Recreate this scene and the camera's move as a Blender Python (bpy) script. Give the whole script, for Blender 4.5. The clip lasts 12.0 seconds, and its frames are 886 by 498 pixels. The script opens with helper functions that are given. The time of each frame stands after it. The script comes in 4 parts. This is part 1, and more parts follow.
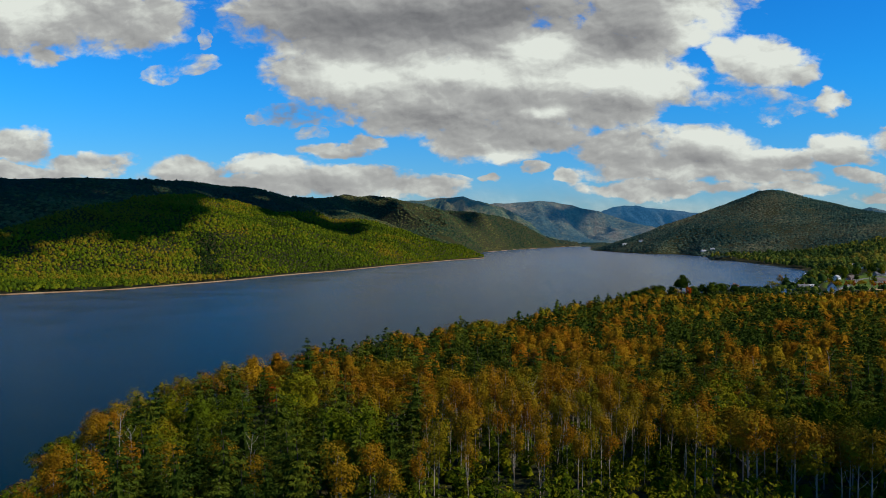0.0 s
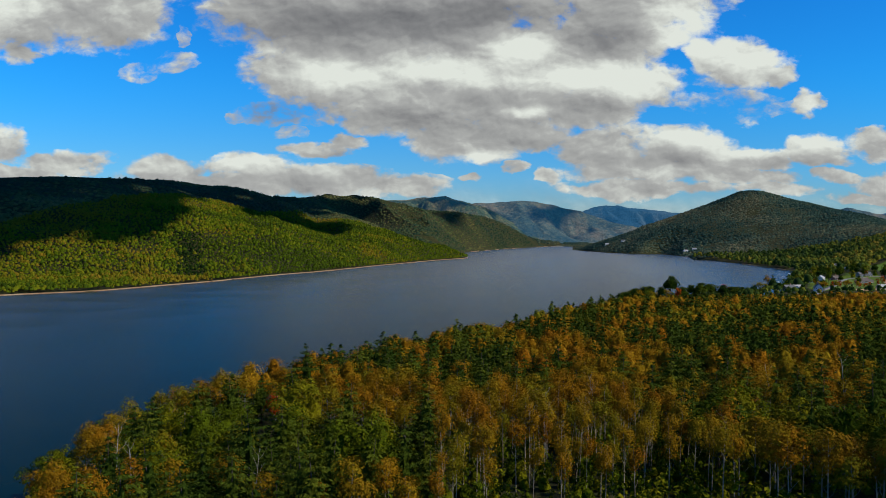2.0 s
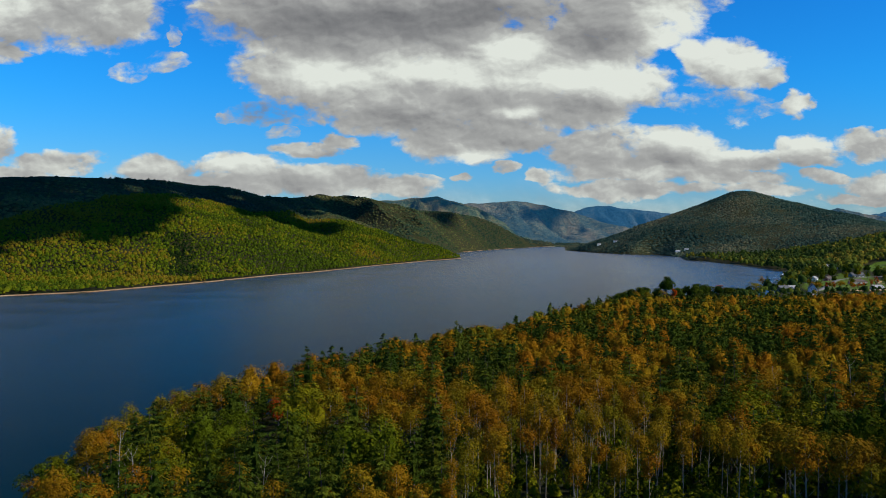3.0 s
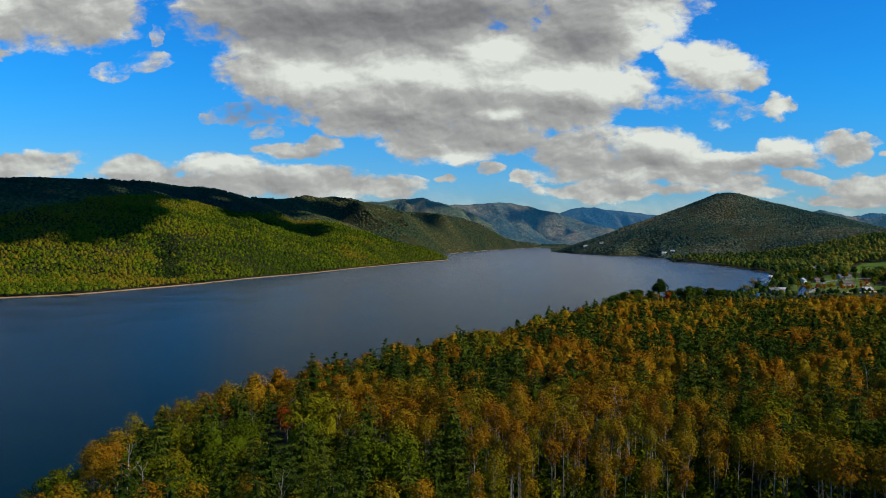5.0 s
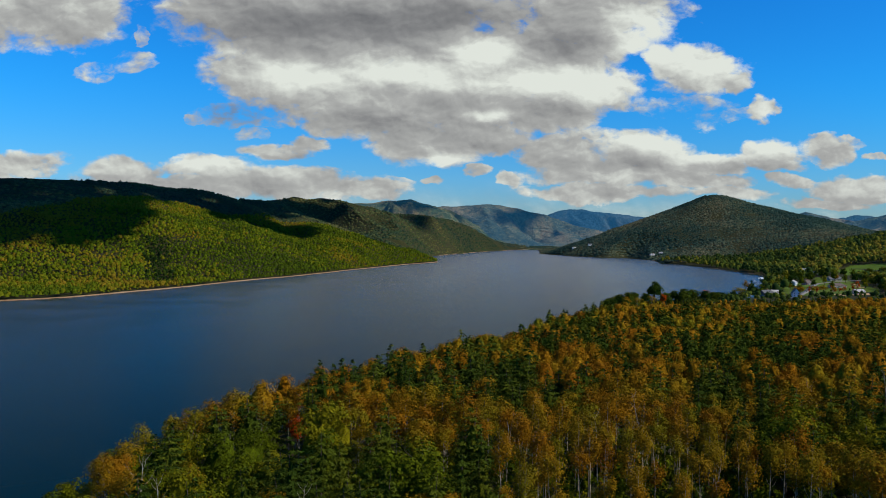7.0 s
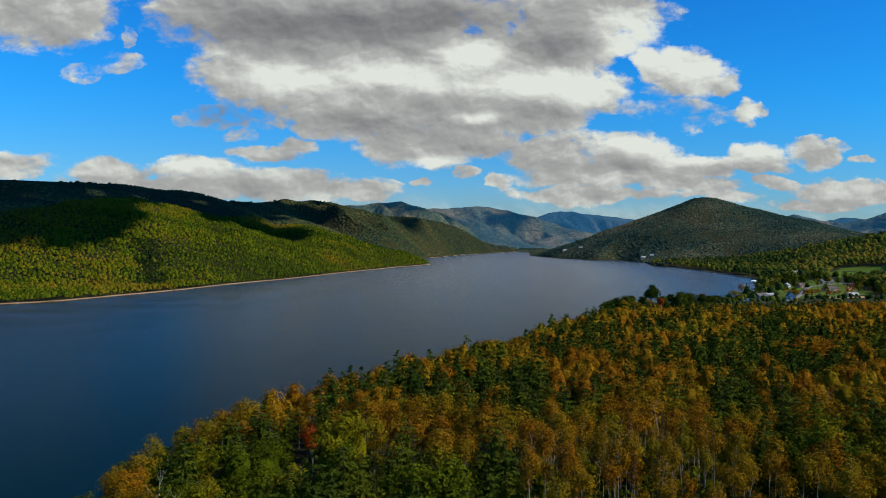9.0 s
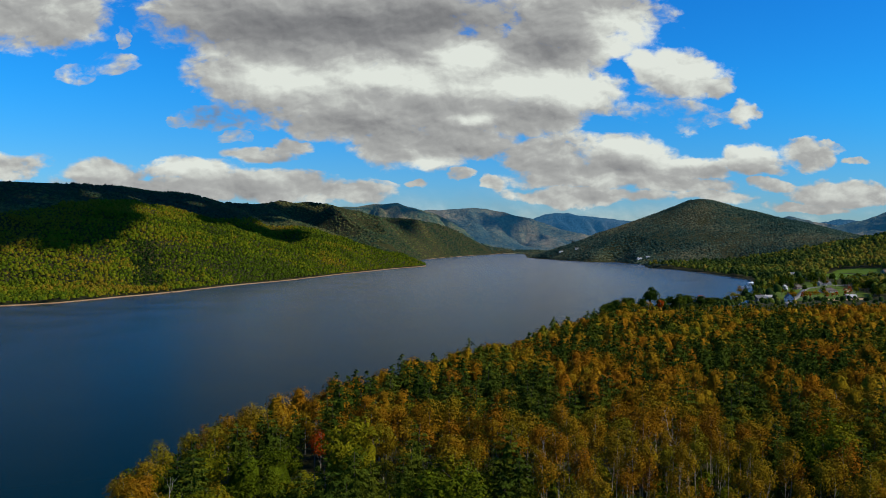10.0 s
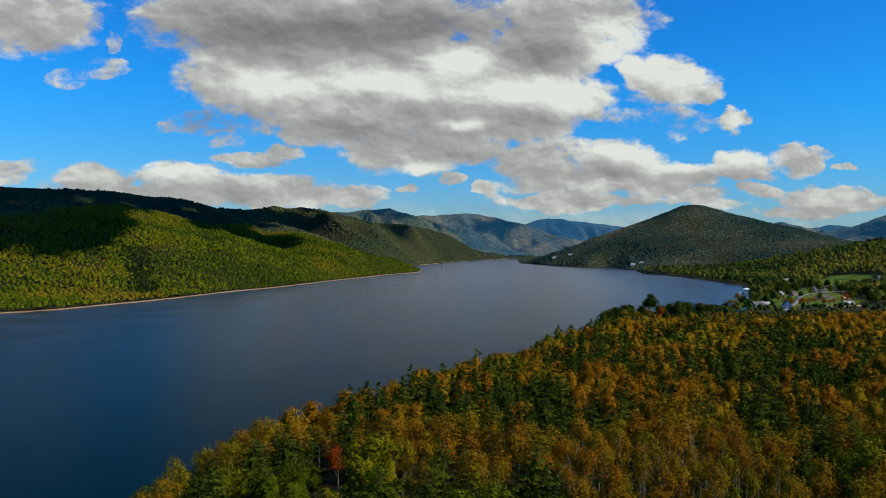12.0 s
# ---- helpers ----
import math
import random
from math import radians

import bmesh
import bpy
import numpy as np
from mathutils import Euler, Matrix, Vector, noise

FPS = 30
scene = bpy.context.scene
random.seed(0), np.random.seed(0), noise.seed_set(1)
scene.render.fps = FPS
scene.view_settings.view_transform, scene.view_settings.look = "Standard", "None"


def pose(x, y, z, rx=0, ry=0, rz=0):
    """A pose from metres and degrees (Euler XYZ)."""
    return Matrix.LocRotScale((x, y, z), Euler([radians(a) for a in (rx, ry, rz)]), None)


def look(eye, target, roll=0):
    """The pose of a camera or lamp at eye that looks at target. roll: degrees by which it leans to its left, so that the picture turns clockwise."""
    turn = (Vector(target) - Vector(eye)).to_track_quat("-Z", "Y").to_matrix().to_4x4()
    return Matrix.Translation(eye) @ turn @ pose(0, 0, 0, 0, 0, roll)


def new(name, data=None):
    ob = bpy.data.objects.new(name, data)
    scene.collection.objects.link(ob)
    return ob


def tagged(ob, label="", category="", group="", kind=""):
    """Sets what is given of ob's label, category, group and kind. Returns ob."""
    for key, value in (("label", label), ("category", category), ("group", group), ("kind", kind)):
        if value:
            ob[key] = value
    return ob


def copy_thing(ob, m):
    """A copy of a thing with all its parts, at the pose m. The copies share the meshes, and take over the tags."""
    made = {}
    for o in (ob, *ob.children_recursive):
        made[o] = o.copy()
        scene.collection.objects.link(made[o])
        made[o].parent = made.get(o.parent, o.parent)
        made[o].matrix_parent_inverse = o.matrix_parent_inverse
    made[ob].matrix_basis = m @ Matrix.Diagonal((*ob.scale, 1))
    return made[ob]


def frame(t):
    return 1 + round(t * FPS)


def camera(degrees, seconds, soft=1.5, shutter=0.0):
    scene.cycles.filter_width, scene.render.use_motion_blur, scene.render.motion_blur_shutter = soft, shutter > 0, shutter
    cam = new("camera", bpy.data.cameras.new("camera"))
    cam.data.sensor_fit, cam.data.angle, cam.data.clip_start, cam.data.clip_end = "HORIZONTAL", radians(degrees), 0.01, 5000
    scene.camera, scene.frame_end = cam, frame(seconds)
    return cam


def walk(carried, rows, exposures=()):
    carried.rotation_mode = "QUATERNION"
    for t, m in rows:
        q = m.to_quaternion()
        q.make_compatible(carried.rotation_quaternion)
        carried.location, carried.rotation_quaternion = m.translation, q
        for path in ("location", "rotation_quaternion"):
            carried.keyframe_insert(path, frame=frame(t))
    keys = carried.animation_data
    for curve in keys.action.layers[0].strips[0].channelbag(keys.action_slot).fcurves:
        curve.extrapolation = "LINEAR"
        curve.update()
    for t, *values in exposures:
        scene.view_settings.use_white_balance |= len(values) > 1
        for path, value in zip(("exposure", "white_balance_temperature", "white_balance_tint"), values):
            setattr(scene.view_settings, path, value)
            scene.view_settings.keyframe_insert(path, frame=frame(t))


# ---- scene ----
cam = camera(58.0, 12.0, soft=0.9)
PATH = [
    (0, (-1.988, -4.900, 68.890), (-16.62, 994.73, 45.86), 0.502),
    (0.5, (-3.797, -2.966, 69.151), (-12.07, 996.73, 45.86), 0.515),
    (1, (-5.648, -1.125, 69.392), (-7.79, 998.60, 45.94), 0.527),
    (1.5, (-7.532, 0.628, 69.615), (-3.75, 1000.34, 46.12), 0.538),
    (2, (-9.439, 2.302, 69.826), (0.07, 1001.98, 46.40), 0.550),
    (2.5, (-11.361, 3.902, 70.025), (3.69, 1003.52, 46.76), 0.561),
    (3, (-13.292, 5.436, 70.218), (7.11, 1004.96, 47.20), 0.572),
    (5, (-20.980, 11.014, 70.963), (19.05, 1009.98, 49.61), 0.612),
    (5.5, (-22.871, 12.292, 71.155), (21.63, 1011.08, 50.31), 0.621),
    (6, (-24.743, 13.533, 71.354), (24.04, 1012.14, 51.05), 0.630),
    (6.5, (-26.595, 14.738, 71.562), (26.29, 1013.14, 51.80), 0.638),
    (7, (-28.426, 15.912, 71.779), (28.38, 1014.11, 52.59), 0.646),
    (9, (-35.546, 20.325, 72.781), (35.19, 1017.68, 56.17), 0.676),
    (9.5, (-37.285, 21.365, 73.070), (36.52, 1018.51, 57.29), 0.683),
    (10, (-39.014, 22.381, 73.376), (37.72, 1019.32, 58.58), 0.689),
    (10.5, (-40.738, 23.373, 73.701), (38.80, 1020.11, 60.09), 0.695),
    (11, (-42.461, 24.340, 74.043), (39.78, 1020.88, 61.89), 0.701),
    (11.5, (-44.191, 25.281, 74.405), (40.67, 1021.62, 64.06), 0.707),
    (12, (-45.935, 26.194, 74.785), (41.50, 1022.33, 66.68), 0.712),
]
walk(cam, [(t, look(eye, target, roll)) for t, eye, target, roll in PATH])

# ---- sun, sky and clouds of the distance ----
SUN_AZ, SUN_EL = radians(110), radians(40)  # clockwise from +y
SUN_DIR = Vector((math.sin(SUN_AZ) * math.cos(SUN_EL), math.cos(SUN_AZ) * math.cos(SUN_EL), math.sin(SUN_EL)))
sun = new("sun", bpy.data.lights.new("sun", "SUN"))
sun.data.energy, sun.data.angle, sun.data.color = 5.0, radians(1.0), (1.0, 0.93, 0.80)
sun.matrix_world = look(SUN_DIR * 1000, (0, 0, 0))


class Nodes:
    """Short hand for a node tree."""

    def __init__(self, tree):
        self.tree = tree
        tree.nodes.clear()

    def put(self, kind, out=0, ins=(), **props):
        n = self.tree.nodes.new(kind)
        for k, v in props.items():
            setattr(n, k, v)
        for k, v in dict(ins).items():
            self.join(v, n.inputs[k])
        return n.outputs[out] if len(n.outputs) else n

    def join(self, v, socket):
        if isinstance(v, bpy.types.NodeSocket):
            self.tree.links.new(v, socket)
        else:
            socket.default_value = v

    def m(self, op, a, b=0.0, c=0.0, clamp=False):
        return self.put("ShaderNodeMath", ins={0: a, 1: b, 2: c}, operation=op, use_clamp=clamp)

    def smooth(self, v, lo, hi, a=0.0, b=1.0):
        return self.put("ShaderNodeMapRange", ins={0: v, 1: lo, 2: hi, 3: a, 4: b}, interpolation_type="SMOOTHSTEP")

    def mix(self, f, a, b, blend="MIX"):
        n = self.tree.nodes.new("ShaderNodeMix")
        n.data_type, n.blend_type = "RGBA", blend
        self.join(f, n.inputs[0]), self.join(a, n.inputs[6]), self.join(b, n.inputs[7])
        return n.outputs[2]

    def noise(self, vec, scale, detail=4.0, rough=0.55, out=0, **ins):
        return self.put("ShaderNodeTexNoise", out, ins={"Vector": vec, "Scale": scale, "Detail": detail, "Roughness": rough, **ins})


def ramp(g, fac, colours):
    n = g.tree.nodes.new("ShaderNodeValToRGB")
    g.join(fac, n.inputs[0])
    while len(n.color_ramp.elements) < len(colours):
        n.color_ramp.elements.new(0.5)
    for i, (e, c) in enumerate(zip(n.color_ramp.elements, colours)):
        e.position, e.color = i / max(1, len(colours) - 1), (*c, 1)
    return n.outputs[0]


def build_world():
    world = bpy.data.worlds.new("sky")
    world.use_nodes = True
    scene.world = world
    g = Nodes(world.node_tree)
    sky = g.put("ShaderNodeTexSky", sky_type="NISHITA", sun_disc=False, sun_elevation=SUN_EL, sun_rotation=SUN_AZ, air_density=1.0, dust_density=0.2, ozone_density=2.0)
    blue = g.put("ShaderNodeHueSaturation", ins={"Color": sky, "Saturation": 1.35, "Value": 1.0, "Hue": 0.5})
    way = g.put("ShaderNodeTexCoord", 0)
    sep = g.tree.nodes.new("ShaderNodeSeparateXYZ")
    g.join(way, sep.inputs[0])
    x, y, z = sep.outputs
    depth = g.m("MAXIMUM", g.m("ABSOLUTE", y), 0.08)
    u, v = g.m("DIVIDE", x, depth), g.m("DIVIDE", z, depth)
    p = g.put("ShaderNodeCombineXYZ", ins={0: u, 1: g.m("MULTIPLY", v, 1.6), 2: 0.0})

    def shaken(at, scale, amount):
        off = g.put("ShaderNodeVectorMath", ins={0: g.noise(at, scale, 4.0, 0.55, out=1), 1: (0.5, 0.5, 0.5)}, operation="SUBTRACT")
        off = g.put("ShaderNodeVectorMath", ins={0: off, 3: amount}, operation="SCALE")
        return g.put("ShaderNodeVectorMath", ins={0: at, 1: off}, operation="ADD")

    pw = shaken(p, 12.0, 0.035)
    torn = g.tree.nodes.new("ShaderNodeSeparateXYZ")
    g.join(shaken(shaken(p, 11.0, 0.07), 40.0, 0.020), torn.inputs[0])
    tu, tv = torn.outputs[0], g.m("DIVIDE", torn.outputs[1], 1.6)
    # cloud banks: azimuth and height as tangents, half-widths
    great = [(-0.118, 0.222, 0.106, 0.0424), (0.1, 0.204, 0.113, 0.0424), (-0.14, 0.272, 0.152, 0.0672), (0.0293, 0.252, 0.184, 0.0778), (0.253, 0.281, 0.106, 0.0601), (-0.0827, 0.185, 0.141, 0.041), (0.0652, 0.172, 0.163, 0.0481), (0.226, 0.187, 0.0884, 0.0389), (0.0307, 0.116, 0.0778, 0.0318), (0.108, 0.123, 0.0707, 0.0269), (0.178, 0.155, 0.0848, 0.0269), (-0.175, 0.195, 0.0707, 0.0318), (0.177, 0.225, 0.099, 0.0424), (-0.033, 0.14, 0.0778, 0.0283)]
    left = [(-0.533, 0.26, 0.106, 0.0438), (-0.423, 0.264, 0.0884, 0.0424), (-0.516, 0.218, 0.0226, 0.0156), (-0.405, 0.241, 0.0283, 0.0198), (-0.552, 0.102, 0.0467, 0.0226), (-0.466, 0.0823, 0.058, 0.0177), (-0.534, 0.064, 0.0707, 0.0156), (-0.334, 0.0741, 0.0551, 0.0191), (-0.231, 0.0763, 0.0509, 0.017), (-0.266, 0.0569, 0.134, 0.0156), (-0.131, 0.058, 0.117, 0.0184), (-0.0605, 0.0536, 0.0778, 0.0141)]
    right = [(0.379, 0.211, 0.0622, 0.0325), (0.425, 0.197, 0.024, 0.0156), (0.337, 0.215, 0.024, 0.0283), (0.462, 0.161, 0.0156, 0.0163), (0.203, 0.105, 0.0672, 0.0297), (0.311, 0.101, 0.0884, 0.0297), (0.395, 0.0957, 0.053, 0.017), (0.263, 0.0772, 0.12, 0.0184), (0.382, 0.0711, 0.0778, 0.0127), (0.485, 0.107, 0.0509, 0.0226), (0.548, 0.114, 0.0389, 0.0198), (0.263, 0.054, 0.113, 0.0113)]
    small = [(-0.146, 0.0967, 0.041, 0.012), (-0.112, 0.11, 0.024, 0.0141), (0.41, 0.0713, 0.0354, 0.0113), (0.5, 0.072, 0.0311, 0.0099), (0.431, 0.0547, 0.0566, 0.0099), (0.137, 0.0692, 0.0184, 0.012), (0.207, 0.0536, 0.0495, 0.00848), (0.0452, 0.0657, 0.0156, 0.00566), (0.0909, 0.0801, 0.0184, 0.00848), (0.597, 0.0637, 0.0778, 0.017), (0.556, 0.0459, 0.0636, 0.00848), (0.612, 0.108, 0.0156, 0.00636)]
    faint = [(-0.36, 0.197, 0.0226, 0.0127), (-0.326, 0.205, 0.0269, 0.0134), (-0.322, 0.238, 0.0099, 0.0113), (-0.217, 0.148, 0.0325, 0.0156), (-0.167, 0.142, 0.0509, 0.0127), (-0.249, 0.141, 0.0127, 0.00636), (-0.183, 0.121, 0.017, 0.00707), (0.366, 0.16, 0.0672, 0.0184), (0.426, 0.153, 0.0424, 0.00848), (0.579, 0.126, 0.0212, 0.0099), (-0.000551, 0.0611, 0.024, 0.00778)]
    holes = [(0.308, 0.214, 0.017, 0.0127), (0.106, 0.264, 0.0212, 0.00848), (0.155, 0.256, 0.0113, 0.017), (0.3, 0.147, 0.0368, 0.0099), (0.364, 0.268, 0.0156, 0.0141), (0.136, 0.0882, 0.0283, 0.0113), (-0.075, 0.0986, 0.0283, 0.0127)]

    def within(at, cu, cv, ru, rv):
        """Square of the distance from a bank's middle, in half-widths."""
        a = g.put("ShaderNodeVectorMath", ins={0: at, 1: (1 / ru, 1 / rv, 0), 2: (-cu / ru, -cv / rv, 0)}, operation="MULTIPLY_ADD")
        return g.put("ShaderNodeVectorMath", 1, ins={0: a, 1: a}, operation="DOT_PRODUCT")

    torn = g.put("ShaderNodeCombineXYZ", ins={0: tu, 1: tv, 2: 0.0})
    field = None
    for banks, most in ((great, 0.9), (left, 0.8), (right, 0.8), (small, 0.45), (faint, 0.03)):
        for bank_at in banks:
            e = g.m("MULTIPLY_ADD", within(torn, *bank_at), -0.8, 0.8)
            if most < 0.5:
                e = g.m("MINIMUM", e, most)
            field = e if field is None else g.m("SMOOTH_MAX", field, e, 0.12)
    for bank_at in holes:
        e = g.m("EXPONENT", g.m("MULTIPLY", within(torn, *bank_at), -1.0))
        field = g.m("MULTIPLY_ADD", e, -0.45, field)
    # overhead and behind, out of view, the cloud is thinned to almost none
    away = g.m("MAXIMUM", g.smooth(g.m("ABSOLUTE", u), 0.62, 0.85), g.m("MAXIMUM", g.smooth(v, 0.34, 0.44), g.smooth(y, 0.15, -0.05)))
    field = g.m("MAXIMUM", field, g.m("SUBTRACT", g.m("MULTIPLY", away, 0.4), 1.5))
    field = g.m("MINIMUM", g.m("MAXIMUM", field, -1.5), 0.8)

    n1 = g.noise(pw, 15.0, 10.0, 0.58)
    s1 = g.noise(pw, 15.0, 4.0, 0.5)
    s2 = g.noise(g.put("ShaderNodeVectorMath", ins={0: pw, 1: (0.010, 0.026, 0.0)}, operation="ADD"), 15.0, 4.0, 0.5)
    n4 = g.noise(pw, 52.0, 7.0, 0.58)
    n5 = g.noise(g.put("ShaderNodeVectorMath", ins={0: pw, 1: (0.003, 0.007, 0.0)}, operation="ADD"), 52.0, 4.0, 0.5)
    dens = g.m("ADD", field, g.m("ADD", g.m("MULTIPLY", g.m("SUBTRACT", n1, 0.5), 1.9), g.m("MULTIPLY", g.m("SUBTRACT", n4, 0.5), 0.9)))
    # thin veils towards the horizon
    veil = g.m("MULTIPLY", g.smooth(v, 0.075, 0.0), g.smooth(n1, 0.35, 0.65, 0.15, 0.6))
    cover = g.m("MAXIMUM", g.smooth(dens, -0.22, 0.36), veil)
    thick = g.smooth(dens, 0.2, 1.3)
    relief = g.m("ADD", g.m("MULTIPLY", g.m("SUBTRACT", s1, s2), 0.8), g.m("MULTIPLY", g.m("SUBTRACT", n4, n5), 0.42))
    # cloud out of view is also darkened, to hold down the fill light
    relief = g.m("SUBTRACT", relief, g.m("MULTIPLY", away, 0.6))
    # grey bases and sunlit tops
    lum = g.m("ADD", g.m("SUBTRACT", 0.73, g.m("MULTIPLY", thick, 0.10)), relief)
    bases = [(-0.118, 0.258, 0.134, 0.0269, -0.5), (0.0642, 0.273, 0.0778, 0.024, -0.4), (0.222, 0.25, 0.053, 0.0297, -0.4), (-0.0754, 0.153, 0.0919, 0.0156, -0.16), (-0.0188, 0.127, 0.0778, 0.0184, -0.2), (0.108, 0.139, 0.099, 0.0099, -0.2), (0.213, 0.159, 0.0778, 0.0113, -0.22), (-0.203, 0.147, 0.0495, 0.017, -0.5), (0.136, 0.113, 0.0424, 0.0127, -0.22), (0.263, 0.0891, 0.0848, 0.00707, -0.25), (0.352, 0.184, 0.0566, 0.0127, -0.12), (-0.516, 0.228, 0.0848, 0.017, -0.14), (-0.252, 0.0591, 0.127, 0.00707, -0.12), (0.0512, 0.168, 0.0636, 0.0099, -0.12), (0.142, 0.218, 0.0354, 0.0099, -0.1), (-0.132, 0.0897, 0.0424, 0.00566, -0.2), (0.486, 0.0908, 0.0495, 0.00566, -0.25), (-0.53, 0.0903, 0.0636, 0.00566, -0.15)]
    crowns = [(-0.132, 0.194, 0.0495, 0.0156, 0.4), (-0.044, 0.194, 0.0566, 0.0127, 0.28), (0.0425, 0.195, 0.0389, 0.0184, 0.34), (0.11, 0.228, 0.0339, 0.0198, 0.55), (0.156, 0.19, 0.0318, 0.0156, 0.34), (0.24, 0.192, 0.053, 0.0226, 0.5), (0.326, 0.25, 0.0339, 0.0255, 0.48), (0.267, 0.274, 0.0424, 0.017, 0.3), (0.386, 0.216, 0.0566, 0.0226, 0.34), (0.115, 0.15, 0.0255, 0.00707, 0.45), (0.0534, 0.0925, 0.0212, 0.00636, 0.42), (-0.227, 0.0833, 0.041, 0.0099, 0.4), (-0.544, 0.27, 0.0424, 0.0184, 0.36), (-0.534, 0.115, 0.0354, 0.0099, 0.3), (-0.459, 0.0944, 0.024, 0.00566, 0.34), (0.315, 0.118, 0.0636, 0.0113, 0.36), (0.402, 0.106, 0.0354, 0.00707, 0.3), (0.506, 0.117, 0.0438, 0.00848, 0.4), (0.462, 0.164, 0.0141, 0.0127, 0.4)]
    shaky = g.put("ShaderNodeVectorMath", ins={0: pw, 1: (1.0, 0.625, 1.0)}, operation="MULTIPLY")
    for cu, cv, ru, rv, k in bases + crowns:
        near = g.m("EXPONENT", g.m("MULTIPLY", within(shaky, cu, cv, ru, rv), -0.8))
        lum = g.m("MULTIPLY_ADD", near, k, lum)
    lum = g.m("ADD", lum, 0.0, clamp=True)
    cloud = ramp(g, lum, [(.15, .155, .165), (.25, .255, .26), (.41, .42, .41), (.74, .78, .72)])
    blue = g.mix(1.0, blue, g.mix(g.smooth(v, 0.0, 0.22), (0.036, 0.066, 0.113, 1), (0.014, 0.095, 0.157, 1)), "MULTIPLY")
    col = g.mix(cover, blue, cloud)
    back = g.put("ShaderNodeBackground", ins={0: col, 1: 1.0})
    g.put("ShaderNodeOutputWorld", ins={0: back})


build_world()
scene.view_settings.exposure = 0.0

# ---- materials ----
LIB = {}


def material(name):
    mat = bpy.data.materials.new(name)
    mat.use_nodes = True
    LIB[name] = mat
    g = Nodes(mat.node_tree)
    return mat, g


def finish(g, **ins):
    """A Principled surface from the inputs given; bump as height and strength."""
    bump = ins.pop("bump", None)
    bsdf = g.tree.nodes.new("ShaderNodeBsdfPrincipled")
    for k, v in ins.items():
        g.join(v, bsdf.inputs[k.replace("_", " ")])
    if bump:
        g.join(g.put("ShaderNodeBump", ins={"Height": bump[0], "Distance": bump[1], "Strength": bump[2]}), bsdf.inputs["Normal"])
    g.put("ShaderNodeOutputMaterial", ins={0: bsdf.outputs[0]})


def foliage(name, colours, joined=False):
    """Leaves whose hue goes from tree to tree along the colours, and a little from leaf to leaf; sprays of near trees are broken up into leaves."""
    mat, g = material(name)
    if joined:
        tree = g.put("ShaderNodeAttribute", 2, attribute_name="tint")
    else:
        tree = g.put("ShaderNodeObjectInfo", 5)
    leaf = g.put("ShaderNodeNewGeometry", 8)
    co = g.put("ShaderNodeTexCoord", 3)
    fine = g.noise(co, 4.0 if not joined else 1.1, 3.0, 0.65)
    col = ramp(g, g.m("ADD", tree, g.m("MULTIPLY", g.m("SUBTRACT", leaf, 0.5), 0.2), clamp=True), colours)
    wide = 0.55 if joined and "_joined" not in name else 1.0
    value = g.m("MULTIPLY", g.smooth(leaf, 0.0, 1.0, 1 - 0.18 * wide, 1 + 0.18 * wide), g.smooth(fine, 0.3, 0.7, 1 - 0.4 * wide, 1 + 0.4 * wide))
    col = g.put("ShaderNodeHueSaturation", ins={"Color": col, "Value": value})
    tips = g.noise(co, 6.5 if not joined else 2.4 if "_joined" in name else 0.9, 3.0, 0.7)
    face = g.put("ShaderNodeBump", ins={"Height": tips, "Distance": 0.5 if not joined else 1.0 if "_joined" in name else 1.4, "Strength": 0.5 if wide == 1.0 else 0.3})
    bsdf = g.put("ShaderNodeBsdfPrincipled", ins={"Base Color": col, "Roughness": 0.85, "Specular IOR Level": 0.015, "Normal": face})
    thin = g.put("ShaderNodeBsdfTranslucent", ins={0: col})
    both = g.put("ShaderNodeMixShader", ins={0: 0.12, 1: bsdf, 2: thin})
    if not joined:
        hole = g.noise(co, 9.0, 2.0, 0.6)
        clear = g.tree.nodes.new("ShaderNodeBsdfTransparent").outputs[0]
        gap = 0.41 if "oak" in name else 0.36 if "needles" in name else 0.45
        both = g.put("ShaderNodeMixShader", ins={0: g.m("GREATER_THAN", hole, gap), 1: clear, 2: both})
    g.put("ShaderNodeOutputMaterial", ins={0: both})
    return mat


PINE = [(.020, .037, .004), (.038, .056, .005), (.070, .082, .006)]
GOLD = [(.19, .076, .004), (.205, .095, .004), (.20, .110, .005), (.178, .116, .005), (.122, .106, .005)]
OAK = [(.032, .049, .002), (.067, .084, .003), (.129, .115, .004)]
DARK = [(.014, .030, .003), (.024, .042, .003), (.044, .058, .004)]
RUSSET = [(.30, .046, .004), (.23, .036, .004)]
SLOPE = [(.010, .022, .004), (.062, .090, .004), (.104, .112, .005), (.15, .100, .008)]
SHORE = [(.018, .036, .008), (.052, .076, .010), (.115, .115, .012), (.18, .128, .016)]
# the blue in these two palettes is painted haze, not leaf colour
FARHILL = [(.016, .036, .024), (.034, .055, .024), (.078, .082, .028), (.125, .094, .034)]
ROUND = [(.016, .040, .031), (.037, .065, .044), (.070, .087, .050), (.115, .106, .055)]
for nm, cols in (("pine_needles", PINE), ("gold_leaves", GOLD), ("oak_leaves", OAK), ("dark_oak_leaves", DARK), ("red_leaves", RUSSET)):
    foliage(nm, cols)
for nm, cols in (("pine_needles_joined", PINE), ("gold_leaves_joined", GOLD), ("oak_leaves_joined", OAK), ("slope_leaves", SLOPE), ("shore_leaves", SHORE), ("far_hill_hazed_leaves", FARHILL), ("round_hill_hazed_leaves", ROUND)):
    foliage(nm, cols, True)


